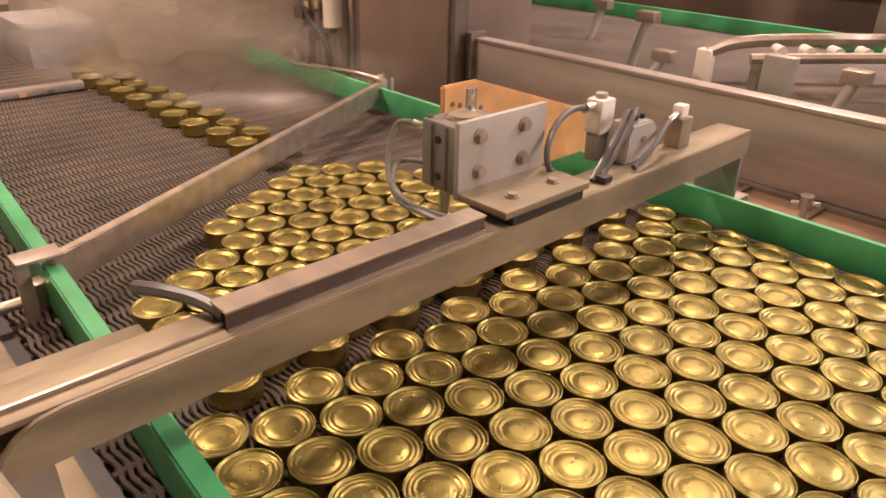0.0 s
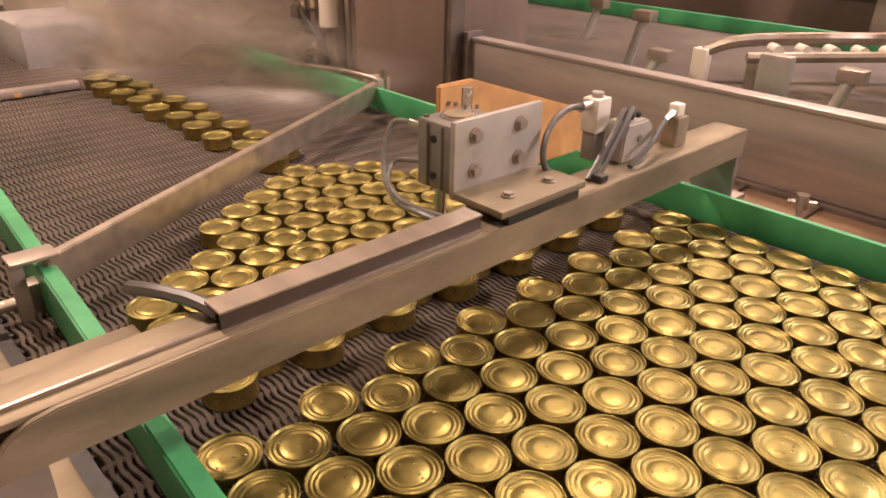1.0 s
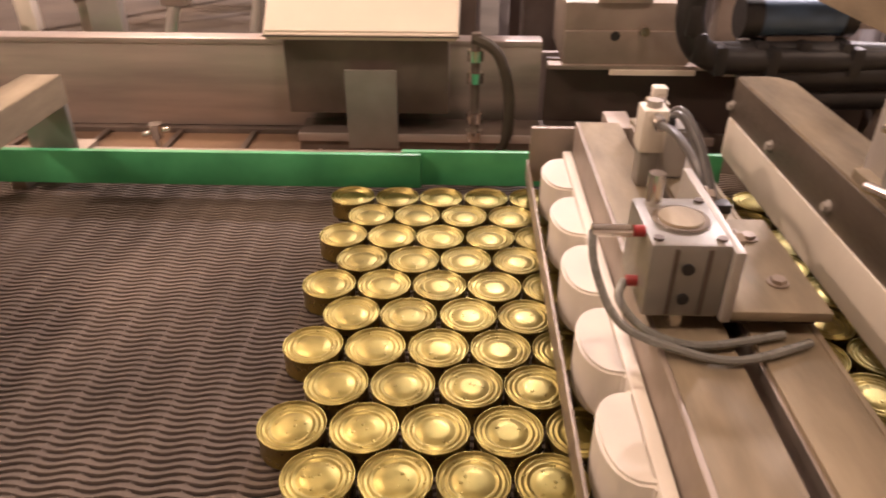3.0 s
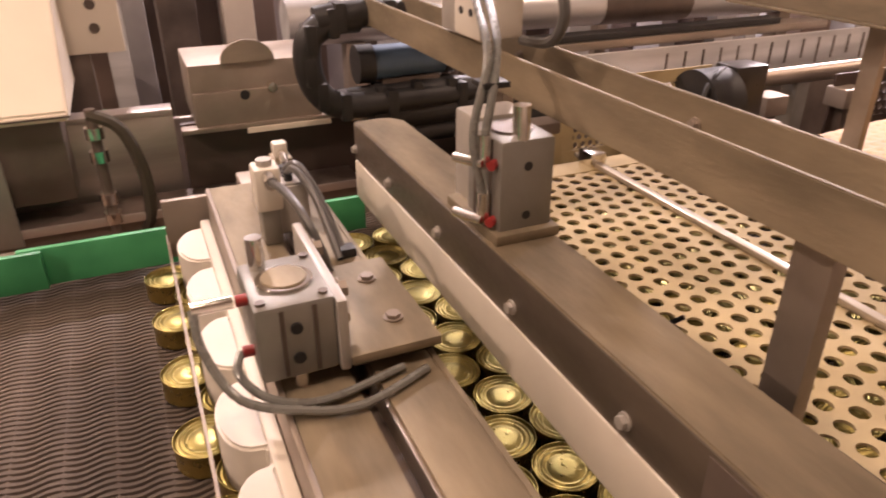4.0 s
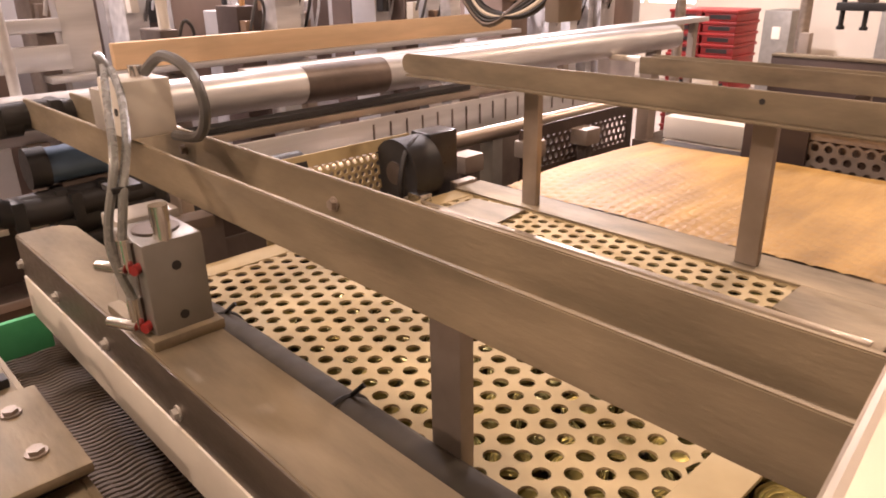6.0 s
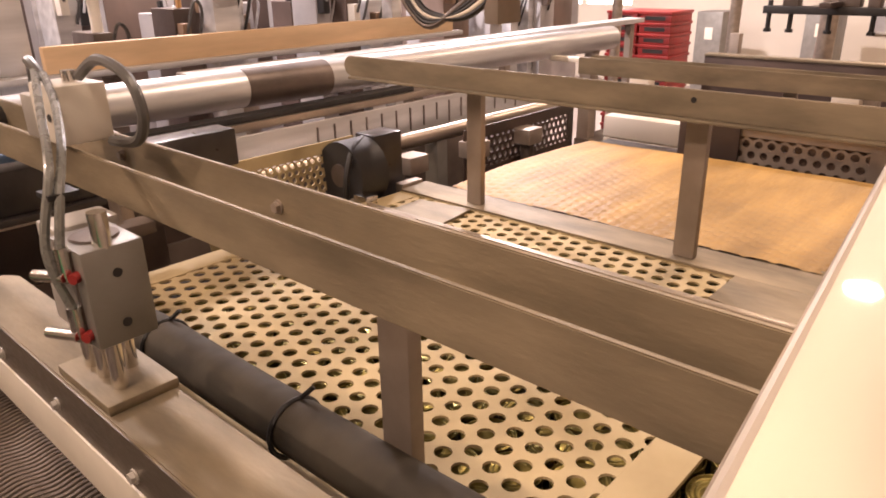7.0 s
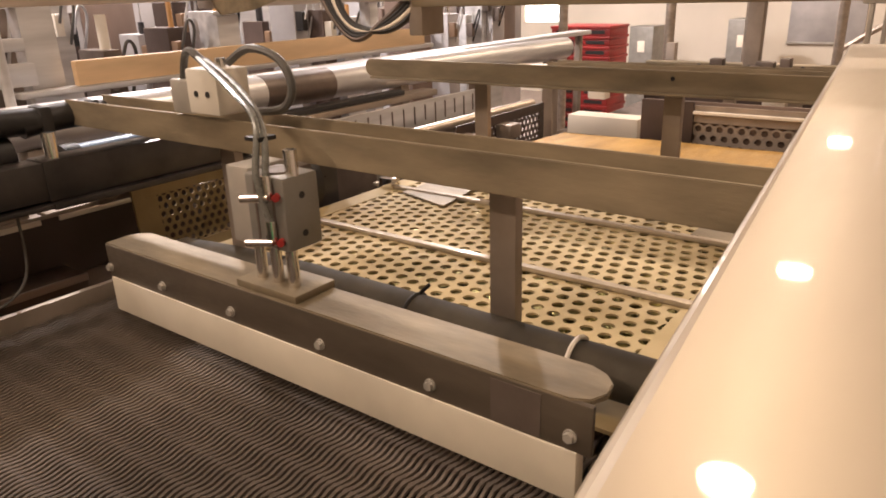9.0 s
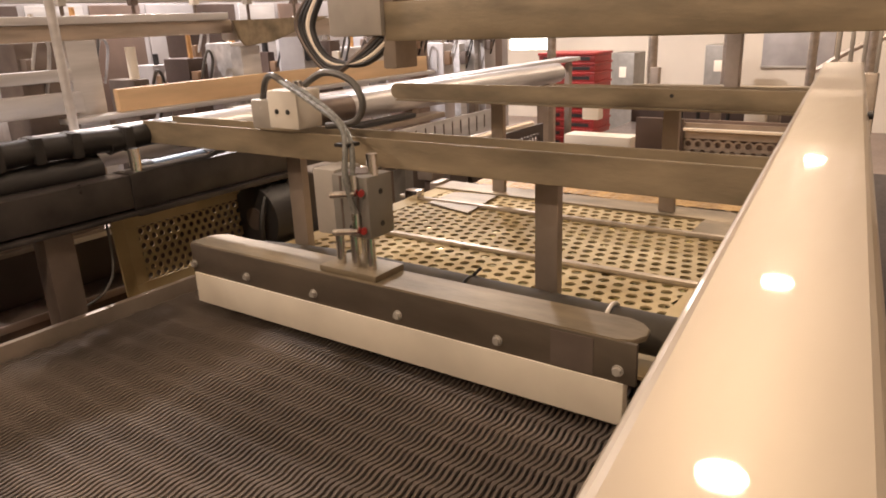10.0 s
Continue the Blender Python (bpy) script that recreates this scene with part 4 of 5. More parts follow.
def upstream():
    m = empty("infeed_machine", "cream infeed machine housing in the steam", "machine")
    part("housing", block(-4.4, -2.86, 0.93, 1.9, 0.0, 2.6, 0.01), PAINT, m)
    part("door_line", block(-2.862, -2.855, 1.17, 1.18, 0.95, 2.6, 0), STEEL_DULL, m)
    part("side_box", block(-3.3, -2.89, 0.63, 0.90, 0.90, 1.05, 0.008), GREY, m)
    part("box_stand", block(-3.25, -2.95, 0.66, 0.88, 0.0, 0.90, 0.004), STEEL_DULL, m)
    part("mouth", block(-2.84, -2.76, 0.765, 0.82, 0.905, 0.955, 0.004), BLACK, m, "dark can outlet")
    part("outlet_rail", block(-2.53, -2.49, -0.6, 0.67, 0.912, 0.936, 0.004), STEEL_DULL, m)
    part("apron", block(-4.4, -2.83, -0.7, 0.56, 0.86, 0.90, 0.004), BLUE, m)
    for k in range(3):
        part("tag", block(-2.489, -2.486, 0.40 + 0.08 * k, 0.42 + 0.08 * k, 0.914, 0.925, 0), ORANGE if k == 1 else STEEL_DARK, m)
    p = empty("steel_cabinet", "brown steel cabinet wall beside the belt", "cabinet", "steel cabinets")
    part("panel", block(-2.22, -1.76, 1.55, 1.95, 0.0, 2.2, 0.006), BROWN, p)
    part("edge", block(-1.765, -1.735, 1.56, 1.62, 0.85, 1.5, 0.004), STEEL_DARK, p)
    q = empty("steel_cabinet", "grey-brown steel cabinet behind the pipework", "cabinet", "steel cabinets")
    part("panel", block(-2.9, -2.3, 1.8, 2.2, 0.0, 2.2, 0.006), BROWN, q)
    v = empty("pipework", "dark pipes with valves and a bent hose", "pipework")
    for x, z0, z1, r, mat in ((-2.66, 0.86, 1.5, 0.022, STEEL_DARK), (-2.55, 0.9, 1.4, 0.018, STEEL_DARK), (-2.42, 0.86, 1.6, 0.026, STEEL_DULL), (-2.36, 0.86, 1.3, 0.012, STEEL_DULL)):
        part("pipe", rod((x, 1.62, 0.0), (x, 1.62, z1), r), mat, v)
    part("filter_bowl", rod((-2.40, 1.56, 1.03), (-2.40, 1.56, 1.14), 0.036), PAINT, v)
    part("hose", hose([(-2.62, 1.58, 1.08), (-2.52, 1.53, 1.05), (-2.40, 1.52, 0.98), (-2.38, 1.53, 0.90), (-2.46, 1.55, 0.86), (-2.6, 1.58, 0.88)], 0.010), BLACK, v)
    for x, z in ((-2.66, 1.05), (-2.62, 0.97), (-2.53, 1.09), (-2.47, 1.02)):
        part("valve", block(x - 0.03, x + 0.03, 1.57, 1.63, z - 0.025, z + 0.025, 0.006), STEEL_DARK, v)
    part("yellow_tag", block(-2.60, -2.575, 1.565, 1.572, 1.07, 1.10, 0.001), CREAM, v)
    part("yellow_tag", block(-2.53, -2.505, 1.565, 1.572, 1.08, 1.11, 0.001), CREAM, v)


upstream()


def second_line():
    """The line that runs parallel, behind the trough."""
    b = empty("conveyor_belt", "second brown wire belt on the parallel line", "conveyor belt")
    part("belt", block(-4.5, 0.0, 1.95, 3.4, 0.93, 0.955, 0.003), WIRE, b)
    part("front_plate", block(-4.5, 1.2, 1.90, 1.92, 0.80, 0.985, 0.003), STEEL_X, b)
    part("legs", block(-3.0, -2.9, 2.0, 3.3, 0.0, 0.93, 0.003), STEEL_DULL, b)
    part("legs", block(-0.6, -0.5, 2.0, 3.3, 0.0, 0.93, 0.003), STEEL_DULL, b)
    for y, x0, x1, z in ((3.15, -4.0, 0.0, 1.02), (2.02, -3.2, 0.1, 0.99)):
        r = empty("guide_rail", "dull green plastic rail on the parallel line", "guide rail", "belt guide rails")
        part("rail_bar", block(x0, x1, y, y + 0.025, 0.955, z, 0.003), GREEN, r)
    f = empty("roller_frame", "pale steel frame with a row of white rollers", "frame")
    part("leg", block(-1.24, -1.19, 2.17, 2.21, 0.955, 1.06, 0.004), PAINT, f)
    part("leg", block(-0.99, -0.90, 2.10, 2.14, 0.955, 1.09, 0.004), ALU_PALE, f)
    part("leg", block(-1.06, -1.03, 2.18, 2.21, 0.955, 1.06, 0.004), STEEL, f)
    part("bar", hose([(-1.21, 2.19, 1.05), (-1.10, 2.30, 1.09), (-0.70, 2.75, 1.10), (-0.2, 3.3, 1.10)], 0.02), STEEL, f)
    part("bar", hose([(-1.05, 2.15, 1.06), (-0.6, 2.5, 1.09), (-0.1, 2.9, 1.09)], 0.016), STEEL_DULL, f)
    for k in range(9):
        x, y = -1.02 + 0.06 * k, 2.24 + 0.06 * k
        part("roller", rod((x, y, 1.085), (x + 0.04, y - 0.04, 1.085), 0.016), WHITE, f)
    for x, y, h in ((-1.45, 2.12, 1.14), (-1.9, 2.5, 1.10), (-0.75, 2.04, 1.08), (-0.55, 2.2, 1.12), (-1.33, 2.05, 1.04)):
        p = empty("rail_stand", "pale steel stand clamp on the parallel line", "stand", "rail stands")
        part("stem", rod((x, y, 0.954), (x + 0.03, y + 0.03, h), 0.016), ALU_PALE, p)
        part("clamp", block(x - 0.005, x + 0.065, y + 0.005, y + 0.055, h - 0.02, h + 0.015, 0.004), STEEL, p)
    m = empty("press_frame", "tall grey machine frame behind the parallel line", "machine")
    for x in (-1.2, 0.1):
        part("column", block(x, x + 0.12, 3.7, 3.85, 0, 2.4, 0.005), STEEL_DULL, m)
    part("housing", block(-3.9, 0.9, 3.9, 4.6, 0, 1.9, 0.01), BROWN, m)
    part("hood", block(-1.6, 0.6, 3.6, 3.95, 1.25, 1.6, 0.01), STEEL, m)


second_line()


def far_tubes():
    """Long tubes, boards and frames beyond the baskets."""
    p = empty("long_pipe", "long bright steel pipe on the far line", "pipe")
    part("pipe", rod((0.55, 1.93, 1.185), (3.7, 1.93, 1.155), 0.058, None, 24), STEEL_COOL, p)
    part("dark_collar", rod((1.48, 1.93, 1.176), (1.80, 1.93, 1.172), 0.0592, None, 24), STEEL_DARK, p)
    for x in (0.7, 2.2, 3.5):
        part("stand", block(x, x + 0.05, 1.90, 1.96, 0.0, 1.13, 0.003), STEEL_DULL, p)
    r = empty("long_rail", "flat pale steel rail above the pipe", "rail")
    part("rail", block(1.4, 4.3, 2.05, 2.16, 1.19, 1.215, 0.003), STEEL_COOL, r)
    part("slot", block(0.9, 2.1, 1.80, 1.86, 1.10, 1.118, 0.003), BLACK, r)
    part("lower_rail", block(0.85, 2.3, 1.79, 1.87, 1.075, 1.099, 0.003), STEEL, r)
    for x in (1.6, 3.0, 4.2):
        part("stand", block(x, x + 0.04, 2.08, 2.12, 0.0, 1.19, 0.003), STEEL_DULL, r)
    w = empty("drip_wall", "streaked pale steel side wall of the far basket line", "wall panel")
    part("panel", block(1.15, 2.75, 1.755, 1.77, 0.955, 1.072, 0.003), STEEL_COOL, w)
    for k in range(16):
        x = 1.62 + 0.068 * k
        part("streak", block(x, x + 0.006, 1.7525, 1.7552, 0.975 + 0.01 * (k % 3), 1.055, 0), STEEL_DARK, w)
    part("foot", block(1.15, 2.75, 1.76, 1.80, 0.0, 0.954, 0.003), STEEL_DARK, w)
    q = empty("guard_pipe", "grey guard pipe on short brackets", "pipe")
    part("pipe", rod((1.05, 1.64, 0.985), (2.75, 1.60, 0.985), 0.026), STEEL, q)
    for x in (1.3, 1.75, 2.0, 2.3, 2.6):
        part("bracket", block(x, x + 0.05, 1.60, 1.66, 0.5, 0.965, 0.003), ALU if x > 1.6 else STEEL_DARK, q)
    for x, y in ((1.72, 1.45), (1.98, 1.42), (2.25, 1.40)):
        s = empty("switch_box", "small pale switch box with a dark foot", "switch box", "switch boxes")
        part("box", block(x, x + 0.08, y, y + 0.07, 0.93, 0.985, 0.006), STEEL_DULL, s)
        part("foot", block(x + 0.03, x + 0.06, y + 0.02, y + 0.06, 0.80, 0.931, 0.003), STEEL_DARK, s)
        part("base", block(x - 0.02, x + 0.12, y, y + 0.08, 0.0, 0.80, 0.003), STEEL_DARK, s)
    o = empty("orange_board", "long orange wooden board on the far frame", "board")
    part("board", block(1.095, 2.95, 2.36, 2.39, 1.2245, 1.305, 0.004), PALE_BOARD, o)
    part("ledge", block(0.9, 3.0, 2.34, 2.42, 1.205, 1.224, 0.003), STEEL_COOL, o)
    f = empty("gantry_frame", "pale steel frame with rails over the far line", "frame")
    for x, w, z in ((0.12, 0.06, 1.476), (0.98, 0.11, 1.476), (1.725, 0.105, 1.42), (2.62, 0.06, 1.445)):
        part("post", block(x, x + w, 2.435, 2.505, 0.0, z, 0.004), STEEL_COOL, f)
    part("bracket", slab([(1.67, 1.526), (2.24, 1.532), (1.88, 1.433), (1.725, 1.4205), (1.70, 1.45)], 2.395, 2.408, 0.002, "y"), STEEL_TAN, f)
    part("top_rail", block(-0.4, 1.68, 2.43, 2.51, 1.530, 1.558, 0.004), STEEL_COOL, f)
    part("rail_web", block(-0.4, 1.70, 2.445, 2.495, 1.4765, 1.5295, 0.003), STEEL, f)
    part("top_rail", block(1.71, 3.6, 2.41, 2.53, 1.446, 1.525, 0.006), STEEL, f)
    part("mid_rail", block(-0.4, 0.979, 2.42, 2.46, 1.345, 1.385, 0.004), STEEL_COOL, f)
    part("mid_rail", block(-0.4, 0.979, 2.38, 2.434, 1.24, 1.31, 0.004), STEEL_COOL, f)
    part("thin_post", rod((0.72, 1.98, 0.0), (0.72, 1.98, 1.75), 0.013), STEEL_COOL, f)
    back = empty("machine_row", "long grey machine row behind the far line", "machine")
    part("housing", block(0.95, 7.2, 4.3, 4.7, 0.0, 1.72, 0.01), GREY, back)
    for q in range(16):
        part("panel", block(1.0 + 0.38 * q, 1.34 + 0.38 * q, 4.285, 4.299, 0.9, 1.66, 0.004), (GREY, BROWN, STEEL_COOL, DARK_BROWN)[q * 7 % 4], back)
    rnd = random.Random(3)
    for q in range(34):
        x, y = 0.15 + 0.145 * q + rnd.uniform(-0.05, 0.05), 2.75 + rnd.uniform(0.0, 1.1)
        h, w = rnd.uniform(1.30, 1.50), rnd.uniform(0.06, 0.2)
        u = empty("far_machine", "grey machine unit on the far line", "machine", "far machine units")
        part("cabinet", block(x, x + w, y, y + 0.2, 0.0, h, 0.008), rnd.choice([GREY, BROWN, STEEL_COOL, PAINT, STEEL_DARK, GREY, DARK_BROWN]), u)
        part("head", block(x + 0.01, x + 0.05, y - 0.05, y + 0.02, h - 0.16, h - 0.06, 0.006), rnd.choice([STEEL_DARK, WHITE, BLACK, RUST]), u)
        part("cap", rod((x + 0.6 * w, y + 0.06, h), (x + 0.6 * w, y + 0.06, h + rnd.uniform(0.03, 0.14)), rnd.uniform(0.008, 0.022)), rnd.choice([CHROME, BLACK, WHITE, ORANGE]), u)
        part("tube", hose([(x + 0.03, y - 0.05, h - 0.1), (x + 0.06, y - 0.08, h + 0.03), (x + 0.11, y - 0.05, h - 0.02), (x + 0.09, y, h - 0.2)], 0.007), rnd.choice([BLACK, STEEL_COOL, DARK_TUBE]), u)
    for q in range(12):
        x = 0.2 + 0.27 * q
        g = empty("pipe_clamp", "small steel clamp standing on the far rail", "clamp", "rail clamps")
        part("stem", rod((x, 2.47, 1.557 if x < 1.66 else 1.524), (x, 2.47, 1.595), 0.007), STEEL_DARK, g)
        part("head", block(x - 0.014, x + 0.014, 2.455, 2.485, 1.59, 1.615, 0.003), (ALU_PALE, STEEL_DARK, WHITE)[q % 3], g)
    for z, mat in ((1.62, STEEL_COOL), (1.86, STEEL_DULL)):
        t = empty("overhead_rail", "long steel rail above the far machines", "rail", "overhead rails")
        part("rail", block(-0.6, 4.6, 2.92, 2.99, z, z + 0.06, 0.004), mat, t)
        for x in (-0.5, 2.0, 4.5):
            part("hanger", block(x, x + 0.04, 2.93, 2.98, z + 0.06, H, 0.003), STEEL_DULL, t)


far_tubes()


def east_side():
    g = gantry = empty("overhead_beam", "broad grey beam over the baskets with a cable box", "beam")
    part("beam", block(0.87, 0.95, -0.35, 0.93, 1.456, 1.535, 0.005), STEEL_TAN, g)
    part("hanger", block(0.872, 0.948, 0.905, 0.94, 1.40, H, 0.004), STEEL_DULL, g)
    part("near_leg", block(0.87, 0.95, -0.40, -0.33, 0.0, 1.535, 0.004), STEEL_DULL, g)
    part("cable_box", block(0.86, 0.98, 0.93, 1.08, 1.468, 1.60, 0.006), ALU_PALE, g)
    for k in range(5):
        part("cable", hose([(0.87, 1.10 + 0.01 * k, 1.56), (0.86, 1.13 + 0.012 * k, 1.49), (0.86, 1.09, 1.425 - 0.008 * k), (0.87, 1.0, 1.41 + 0.006 * k), (0.88, 0.93, 1.45 + 0.01 * k), (0.90, 0.915, 1.52)], 0.007), (BLACK, PAINT, BLACK, BLACK, STEEL_DARK)[k], g)
    for k, (x, y, n) in enumerate(((6.0, 2.68, 13), (6.0, 2.98, 13))):
        for i in range(n):
            c = empty("plastic_crate", "stacked red plastic crate", "crate", "stack of red crates")
            z = 0.088 * i
            part("tray", block(x, x + 0.4, y, y + 0.28, z, z + 0.062, 0.008), RED, c)
            part("rim", block(x - 0.01, x + 0.41, y - 0.008, y + 0.288, z + 0.062, z + 0.0875, 0.006), RED, c)
            part("slot", block(x - 0.0025, x + 0.001, y + 0.05, y + 0.23, z + 0.018, z + 0.05, 0), BLACK, c)
    for x, y, r in ((5.0, 2.62, 0.035), (5.0, 1.79, 0.035), (5.0, 1.24, 0.05), (5.2, 0.75, 0.03), (5.4, 0.42, 0.03)):
        p = empty("steel_post", "plain grey steel post standing on the floor", "post", "steel posts")
        part("post", rod((x, y, 0), (x, y, 2.6), r), STEEL, p)
        part("foot", block(x - 0.08, x + 0.08, y - 0.08, y + 0.08, 0, 0.015, 0.003), STEEL_DULL, p)
    t = empty("basket_station", "dark steel basket station with pale rails", "station")
    part("tray", block(3.1, 4.9, 0.55, 1.75, 0.70, 0.76, 0.006), STEEL_DARK, t)
    part("far_side", block(4.5, 4.55, 0.5, 1.75, 0.76, 1.0, 0.004), DARK_BROWN, t)
    part("top_edge", block(4.49, 4.56, 0.5, 1.75, 1.0, 1.015, 0.004), STEEL_TAN, t)
    part("rim", block(3.1, 3.14, 0.40, 1.9, 1.10, 1.122, 0.004), PAINT, t)
    part("white_guard", block(3.04, 3.10, 1.37, 1.46, 0.98, 1.12, 0.008), PAINT, t)
    part("white_guard", block(3.04, 3.10, 0.59, 0.68, 0.98, 1.12, 0.008), PAINT, t)
    for x in (3.12, 4.85):
        for y in (0.55, 1.69):
            part("leg", block(x, x + 0.06, y, y + 0.06, 0.0, 1.10, 0.003), STEEL_DULL, t)
    b = empty("pale_bin", "stack of pale plastic bins behind the basket", "bin")
    for k in range(2):
        part("bin", block(2.96, 3.08, 1.17, 1.52, 0.73 + 0.095 * k, 0.82 + 0.095 * k, 0.006), PAINT, b)
    part("stand", block(2.98, 3.06, 1.2, 1.48, 0.0, 0.73, 0.003), STEEL_DARK, b)
    w = pad("perforated_screen", "upright brown basket side with round holes", 2.0, 2.62, -0.09, 0.06, 0.0, 0.03, 0.0095, DARK_BROWN, 0, 0.004, 0.014)
    tagged(w, category="screen", group="upright perforated screens")
    w.matrix_basis = pose(0, 1.47, 0.945, 90, 0, 0)
    part("stay", block(2.1, 2.13, -0.945, -0.09, -0.02, -0.0055, 0.002), STEEL_DARK, w)
    part("stay", block(2.5, 2.53, -0.945, -0.09, -0.02, -0.0055, 0.002), STEEL_DARK, w)
    e = pad("perforated_screen", "upright dark basket wall with round holes", 0.38, 0.92, -0.12, 0.045, 0.0, 0.037, 0.0115, STEEL_DULL, 0)
    tagged(e, category="screen", group="upright perforated screens")
    e.matrix_basis = Matrix.Translation((2.44, 0, 1.005)) @ Matrix(((0, 0, -1, 0), (1, 0, 0, 0), (0, 1, 0, 0), (0, 0, 0, 1)))
    part("backing", block(0.37, 0.95, -0.16, 0.085, -0.03, -0.02, 0.002), BROWN, e)
    part("end_panel", block(0.76, 0.95, -0.13, 0.088, 0.002, 0.012, 0.002), DARK_BROWN, e)
    part("top_lip", block(0.36, 0.76, 0.046, 0.056, -0.01, 0.02, 0.002), PAINT, e)
    for x, y, z in ((8.5, 2.08, 1.08), (8.5, 3.24, 1.0)):
        c = empty("wall_cabinet", "grey cabinet standing by the end wall", "cabinet", "end wall cabinets")
        part("body", block(x, x + 0.4, y, y + 0.30, 0.0, z, 0.01), ALU, c)
        part("panel", block(x - 0.006, x + 0.001, y + 0.10, y + 0.19, z - 0.3, z - 0.17, 0.002), PAINT, c)
    h = empty("hand_rail", "grey tubular hand rail by the end wall", "rail")
    part("tube", hose([(7.0, 1.02, 0.0), (7.0, 1.02, 0.80), (7.0, 0.92, 0.95), (7.0, 0.6, 1.15), (7.0, 0.1, 1.3)], 0.025), STEEL, h)
    s = lifter = empty("dark_gantry", "dark lifting gantry with hanging pins", "gantry")
    part("bar", block(3.96, 4.04, 0.70, 1.27, 0.0, 0.035, 0.004), BLACK, s)
    part("cross_bar", block(3.80, 4.20, 0.93, 0.98, 0.036, 0.06, 0.004), DARK_BROWN, s)
    for y in (0.72, 0.80, 0.98, 1.15, 1.25):
        part("pin", rod((4.0, y, -0.075), (4.0, y, 0.06), 0.011), BLACK, s)
        part("pin_foot", rod((4.0, y, -0.085), (4.0, y, -0.07), 0.018), BLACK, s)
    for y, z, w in ((0.78, 0.10, 0.05), (0.86, 0.08, 0.09), (1.12, 0.09, 0.07)):
        part("head", block(3.98, 4.05, y, y + w, 0.034, z, 0.005), STEEL_DARK, s)
    part("mast", block(4.041, 4.11, 0.95, 1.03, 0.02, 3.26, 0.005), STEEL_DULL, s)
    b = empty("window_blind", "pale grey-green blind on the end wall", "blind")
    part("blind", block(X1 - 0.03, X1 - 0.002, 1.15, 1.95, 0.775, 1.45, 0.004), GREY, b)
    part("bottom_bar", block(X1 - 0.04, X1 - 0.002, 1.14, 1.96, 0.75, 0.775, 0.004), ALU_PALE, b)
    f = empty("slatted_guard", "pale slatted guard at the end of the cover", "guard")
    for k in range(7):
        part("slat", block(1.64, 1.66, -0.0 + 0.028 * k, 0.008 + 0.028 * k, 1.33, 1.44, 0.002), ALU_PALE, f)
    part("bar", block(1.635, 1.665, -0.01, 0.19, 1.435, 1.45, 0.003), ALU_PALE, f)
    part("leg", block(1.635, 1.665, 0.08, 0.11, 0.0, 1.335, 0.003), STEEL, f)
    return gantry, lifter


gantry, lifter = east_side()


def steam():
    """Drifts of steam over the infeed, in soft thin wisps."""
    m = bpy.data.materials.new("steam")
    m.use_nodes = True
    n, l = m.node_tree.nodes, m.node_tree.links
    n.clear()
    out, mix, clear, white = n.new("ShaderNodeOutputMaterial"), n.new("ShaderNodeMixShader"), n.new("ShaderNodeBsdfTransparent"), n.new("ShaderNodeBsdfTranslucent")
    white.inputs["Color"].default_value = (0.92, 0.88, 0.84, 1)
    tc, cloud, ramp = n.new("ShaderNodeTexCoord"), n.new("ShaderNodeTexNoise"), n.new("ShaderNodeMapRange")
    cloud.inputs["Scale"].default_value, cloud.inputs["Detail"].default_value = 3.2, 3
    ramp.inputs["From Min"].default_value, ramp.inputs["From Max"].default_value = 0.38, 0.72
    ramp.inputs["To Min"].default_value, ramp.inputs["To Max"].default_value = 0.0, 0.26
    l.new(tc.outputs["Object"], cloud.inputs["Vector"])
    l.new(cloud.outputs["Fac"], ramp.inputs["Value"])
    l.new(ramp.outputs[0], mix.inputs[0])
    l.new(clear.outputs[0], mix.inputs[1])
    l.new(white.outputs[0], mix.inputs[2])
    l.new(mix.outputs[0], out.inputs[0])
    # thinning out to nothing at the rim of each wisp
    far, fade, both = n.new("ShaderNodeVectorMath"), n.new("ShaderNodeMapRange"), n.new("ShaderNodeMath")
    far.operation, both.operation, fade.interpolation_type = "LENGTH", "MULTIPLY", "SMOOTHERSTEP"
    fade.inputs["From Min"].default_value, fade.inputs["From Max"].default_value = 0.0, 1.0
    fade.inputs["To Min"].default_value, fade.inputs["To Max"].default_value = 1.0, 0.0
    l.new(tc.outputs["Object"], far.inputs[0])
    l.new(far.outputs["Value"], fade.inputs["Value"])
    l.new(fade.outputs[0], both.inputs[0])
    l.new(ramp.outputs[0], both.inputs[1])
    l.new(both.outputs[0], mix.inputs[0])
    cloud.inputs["Scale"].default_value = 1.6
    ramp.inputs["To Min"].default_value, ramp.inputs["To Max"].default_value = 0.22, 1.0
    made = []
    for q, (x, y, z, w, h) in enumerate(((-2.60, 0.92, 1.14, 0.62, 0.34), (-2.25, 0.96, 1.09, 0.62, 0.24), (-1.90, 0.98, 1.03, 0.50, 0.15), (-2.50, 0.72, 1.04, 0.45, 0.18))):
        bm = bmesh.new()
        bmesh.ops.create_grid(bm, x_segments=24, y_segments=24, size=1.0)
        for v in bm.verts:
            v.co.z = 0.25 * noise.noise(Vector((v.co.x * 1.3 + q * 5, v.co.y * 1.3, 0))) - 0.2 * (v.co.x ** 2 + v.co.y ** 2)
        p = part("steam_wisp", bm, m)
        tagged(p, "thin white wisp of steam over the infeed cans", "steam", "wisps of steam", "stuff")
        p.matrix_basis = pose(x, y, z, 80, 0, 55) @ Matrix.Diagonal((w, h, 0.2, 1))
        p.visible_shadow = False
        made.append(p)
    return made


puffs = steam()


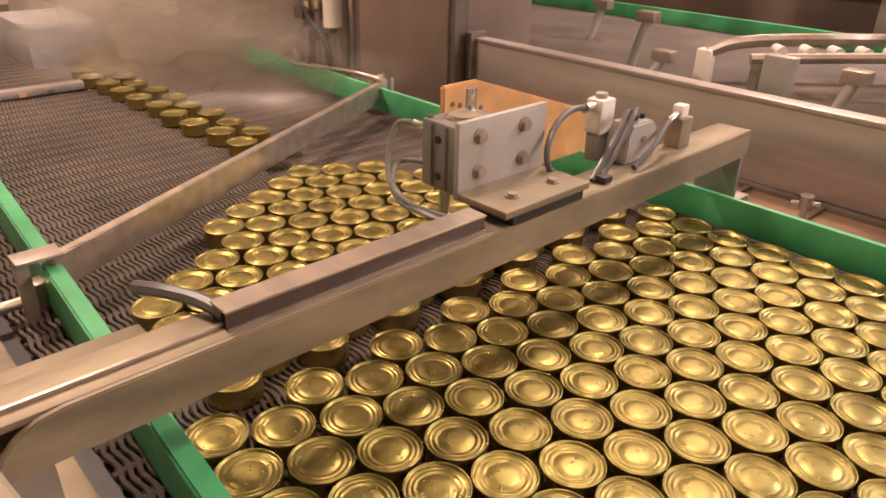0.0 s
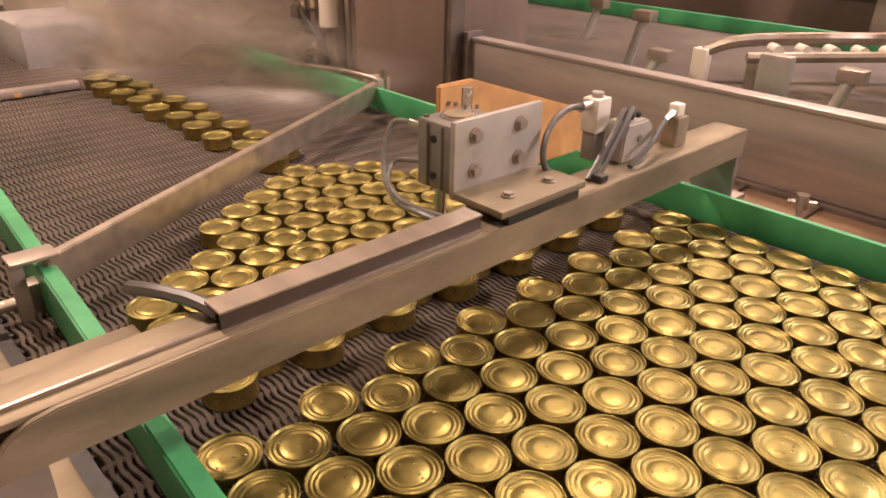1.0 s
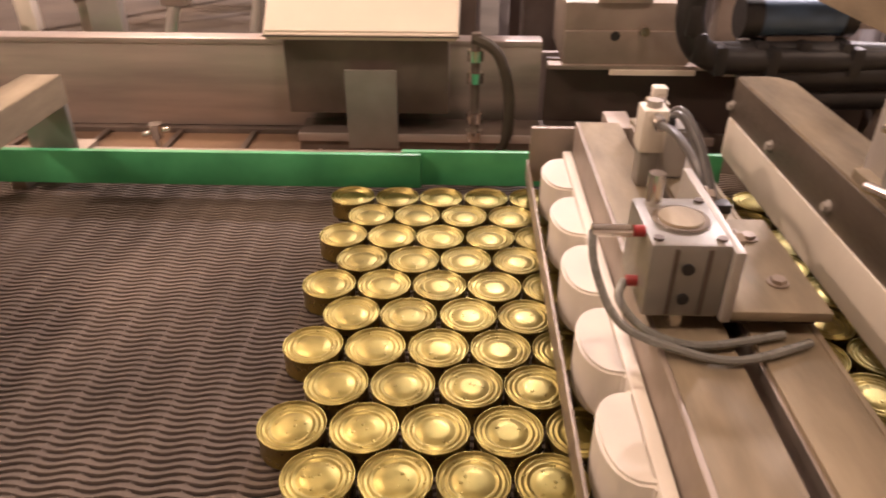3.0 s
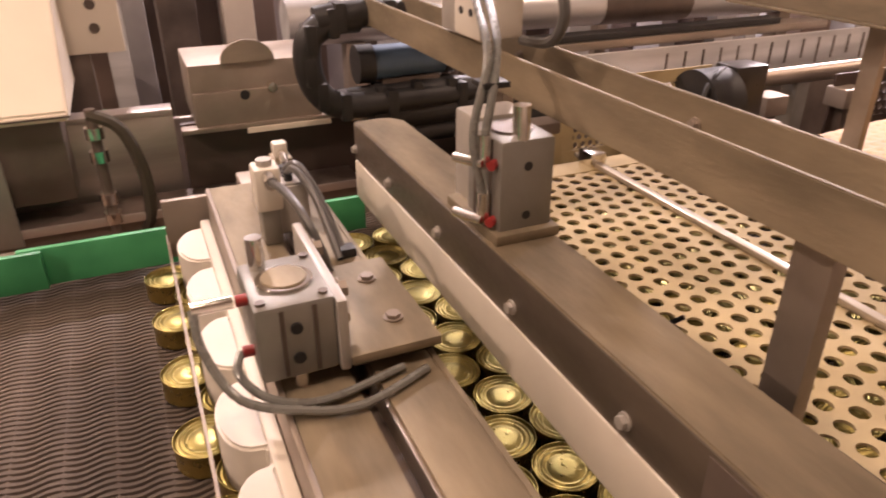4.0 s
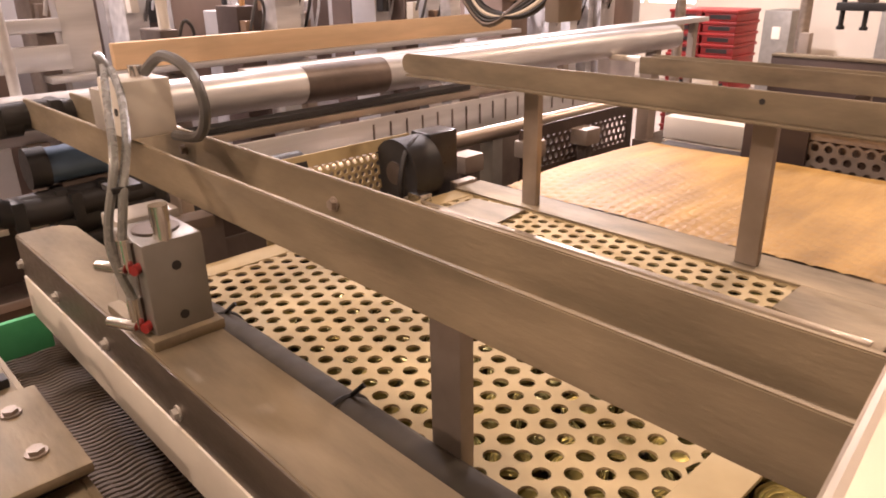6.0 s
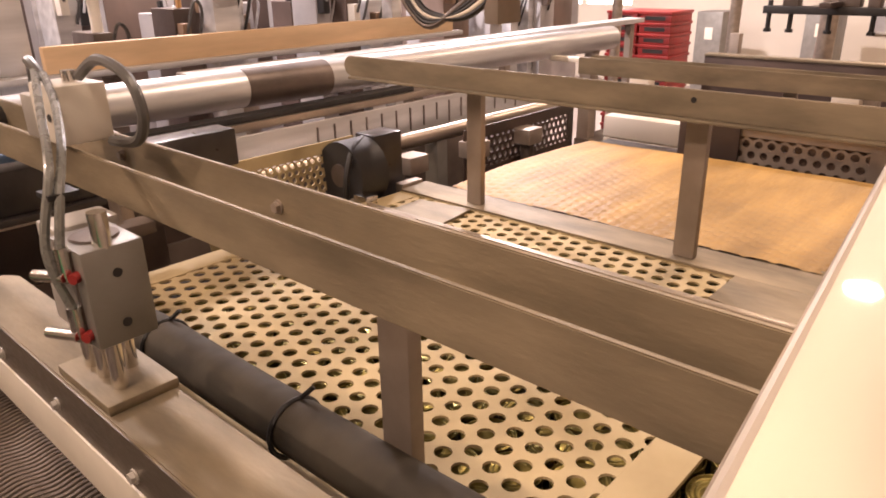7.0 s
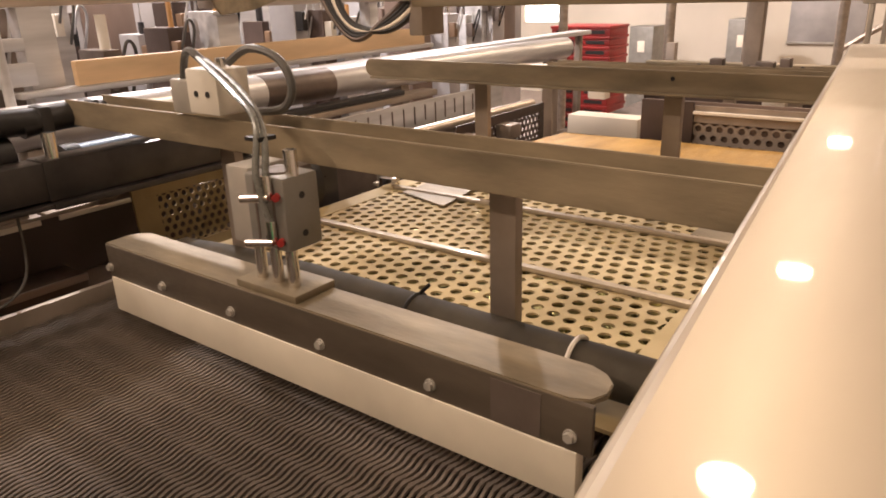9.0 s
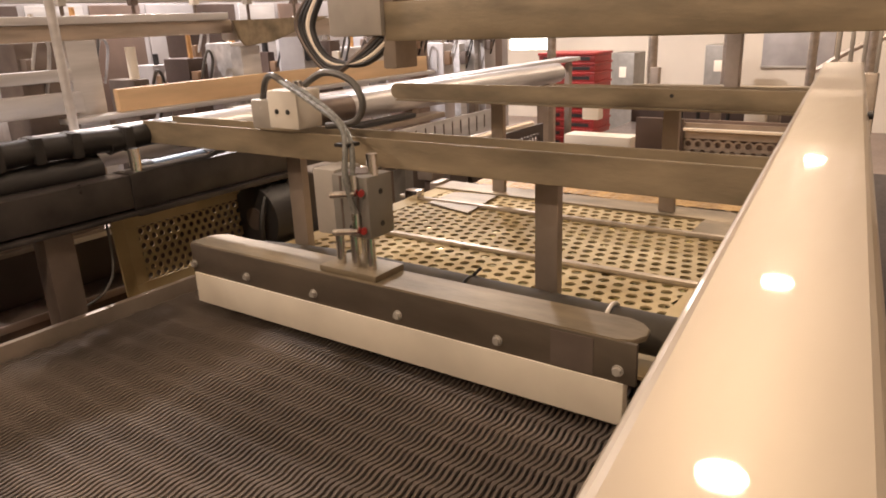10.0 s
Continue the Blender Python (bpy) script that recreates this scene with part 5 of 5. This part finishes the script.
# ---- movement ----
def motions():
    """The layer of cans rides away on the belt, the sweep beam goes back, the stop bar comes down."""
    ride = ((0, 0), (0.6, 0), (0.8, 0.008), (1.0, 0.041), (1.5, 0.172), (2.0, 0.352), (2.2, 0.403), (3.3, 0.705), (4.0, 0.905), (5.0, 1.185), (6.0, 1.40), (6.6, 1.45), (10, 1.45))
    for c in layer:
        m = c.matrix_basis.copy()
        walk(c, [(t, Matrix.Translation((d, 0, 0)) @ m) for t, d in ride])
    walk(belt, [(t, pose(d, 0, 0)) for t, d in ride])
    for k, c in enumerate(stream):
        m = c.matrix_basis.copy()
        go = 0.0 if k < 2 else 0.30
        walk(c, [(0, m), (1.1, Matrix.Translation((0.55 * go, 0.004 * (k % 3), 0)) @ m), (2.2, Matrix.Translation((go, 0.006 * (k % 3), 0)) @ m), (10, Matrix.Translation((go, 0.006 * (k % 3), 0)) @ m)])
    walk(beam_down, [(0, pose(0.405, 0, 1.08)), (6.2, pose(0.405, 0, 1.08)), (7.2, pose(-0.22, 0, 1.08)), (10, pose(-0.22, 0, 1.08))])
    back = ((0, 0), (7.3, 0), (7.6, -0.03), (8.0, -0.11), (8.5, -0.218), (9.0, -0.333), (9.5, -0.448), (10, -0.557))
    walk(screen, [(t, pose(d + 0.022, 1.44, 0.995, 84, 0, 0)) for t, d in back])
    walk(lifter, [(t, pose(0, 0, z)) for t, z in ((0, 1.30), (6.2, 1.285), (7.3, 1.265), (7.7, 1.195), (8.0, 1.155), (8.3, 1.095), (8.7, 1.035), (9.2, 0.98), (10, 0.94))])
    walk(gantry, [(t, pose(0.557 + d, 0, 0)) for t, d in back])
    walk(roller, [(t, pose(d, 0, 0)) for t, d in back])
    walk(side_beam, [(0, pose(0, 0, -0.36)), (6.2, pose(0, 0, -0.36)), (7.1, pose(0, 0, 0)), (10, pose(0, 0, 0))])
    walk(slide, [(0, pose(0.49, 0, 0)), (6.2, pose(0.49, 0, 0)), (7.2, pose(0, 0, 0)), (10, pose(0, 0, 0))])
    walk(chain_loop, [(0, pose(0, 0, 0)), (6.2, pose(0, 0, 0)), (7.2, pose(-0.32, 0, 0.03)), (10, pose(-0.32, 0, 0.03))])
    walk(recess_fill, [(0, pose(0, 0, 0)), (6.2, pose(0, 0, 0)), (7.2, pose(-0.69, -0.01, 0.145)), (10, pose(-0.69, -0.01, 0.145))])
    walk(chain_slack, [(0, pose(0, 0, 0)), (6.2, pose(0, 0, 0)), (7.2, pose(-0.36, -0.018, 0.172)), (10, pose(-0.36, -0.018, 0.172))])
    for q, p in enumerate(puffs):
        x, y, z = p.location
        walk(p, [(0, pose(x, y, z, 80, 0, 55)), (2.2, pose(x + 0.12, y + 0.06, z + 0.03, 80, 6, 55)), (10, pose(x + 0.3, y + 0.15, z + 0.08, 80, 14, 55))])
    walk(bar, [(0, pose(0, 0, 0.055)), (6.25, pose(0, 0, 0.055)), (7.1, pose(0, 0, -0.012)), (10, pose(0, 0, -0.012))])


motions()
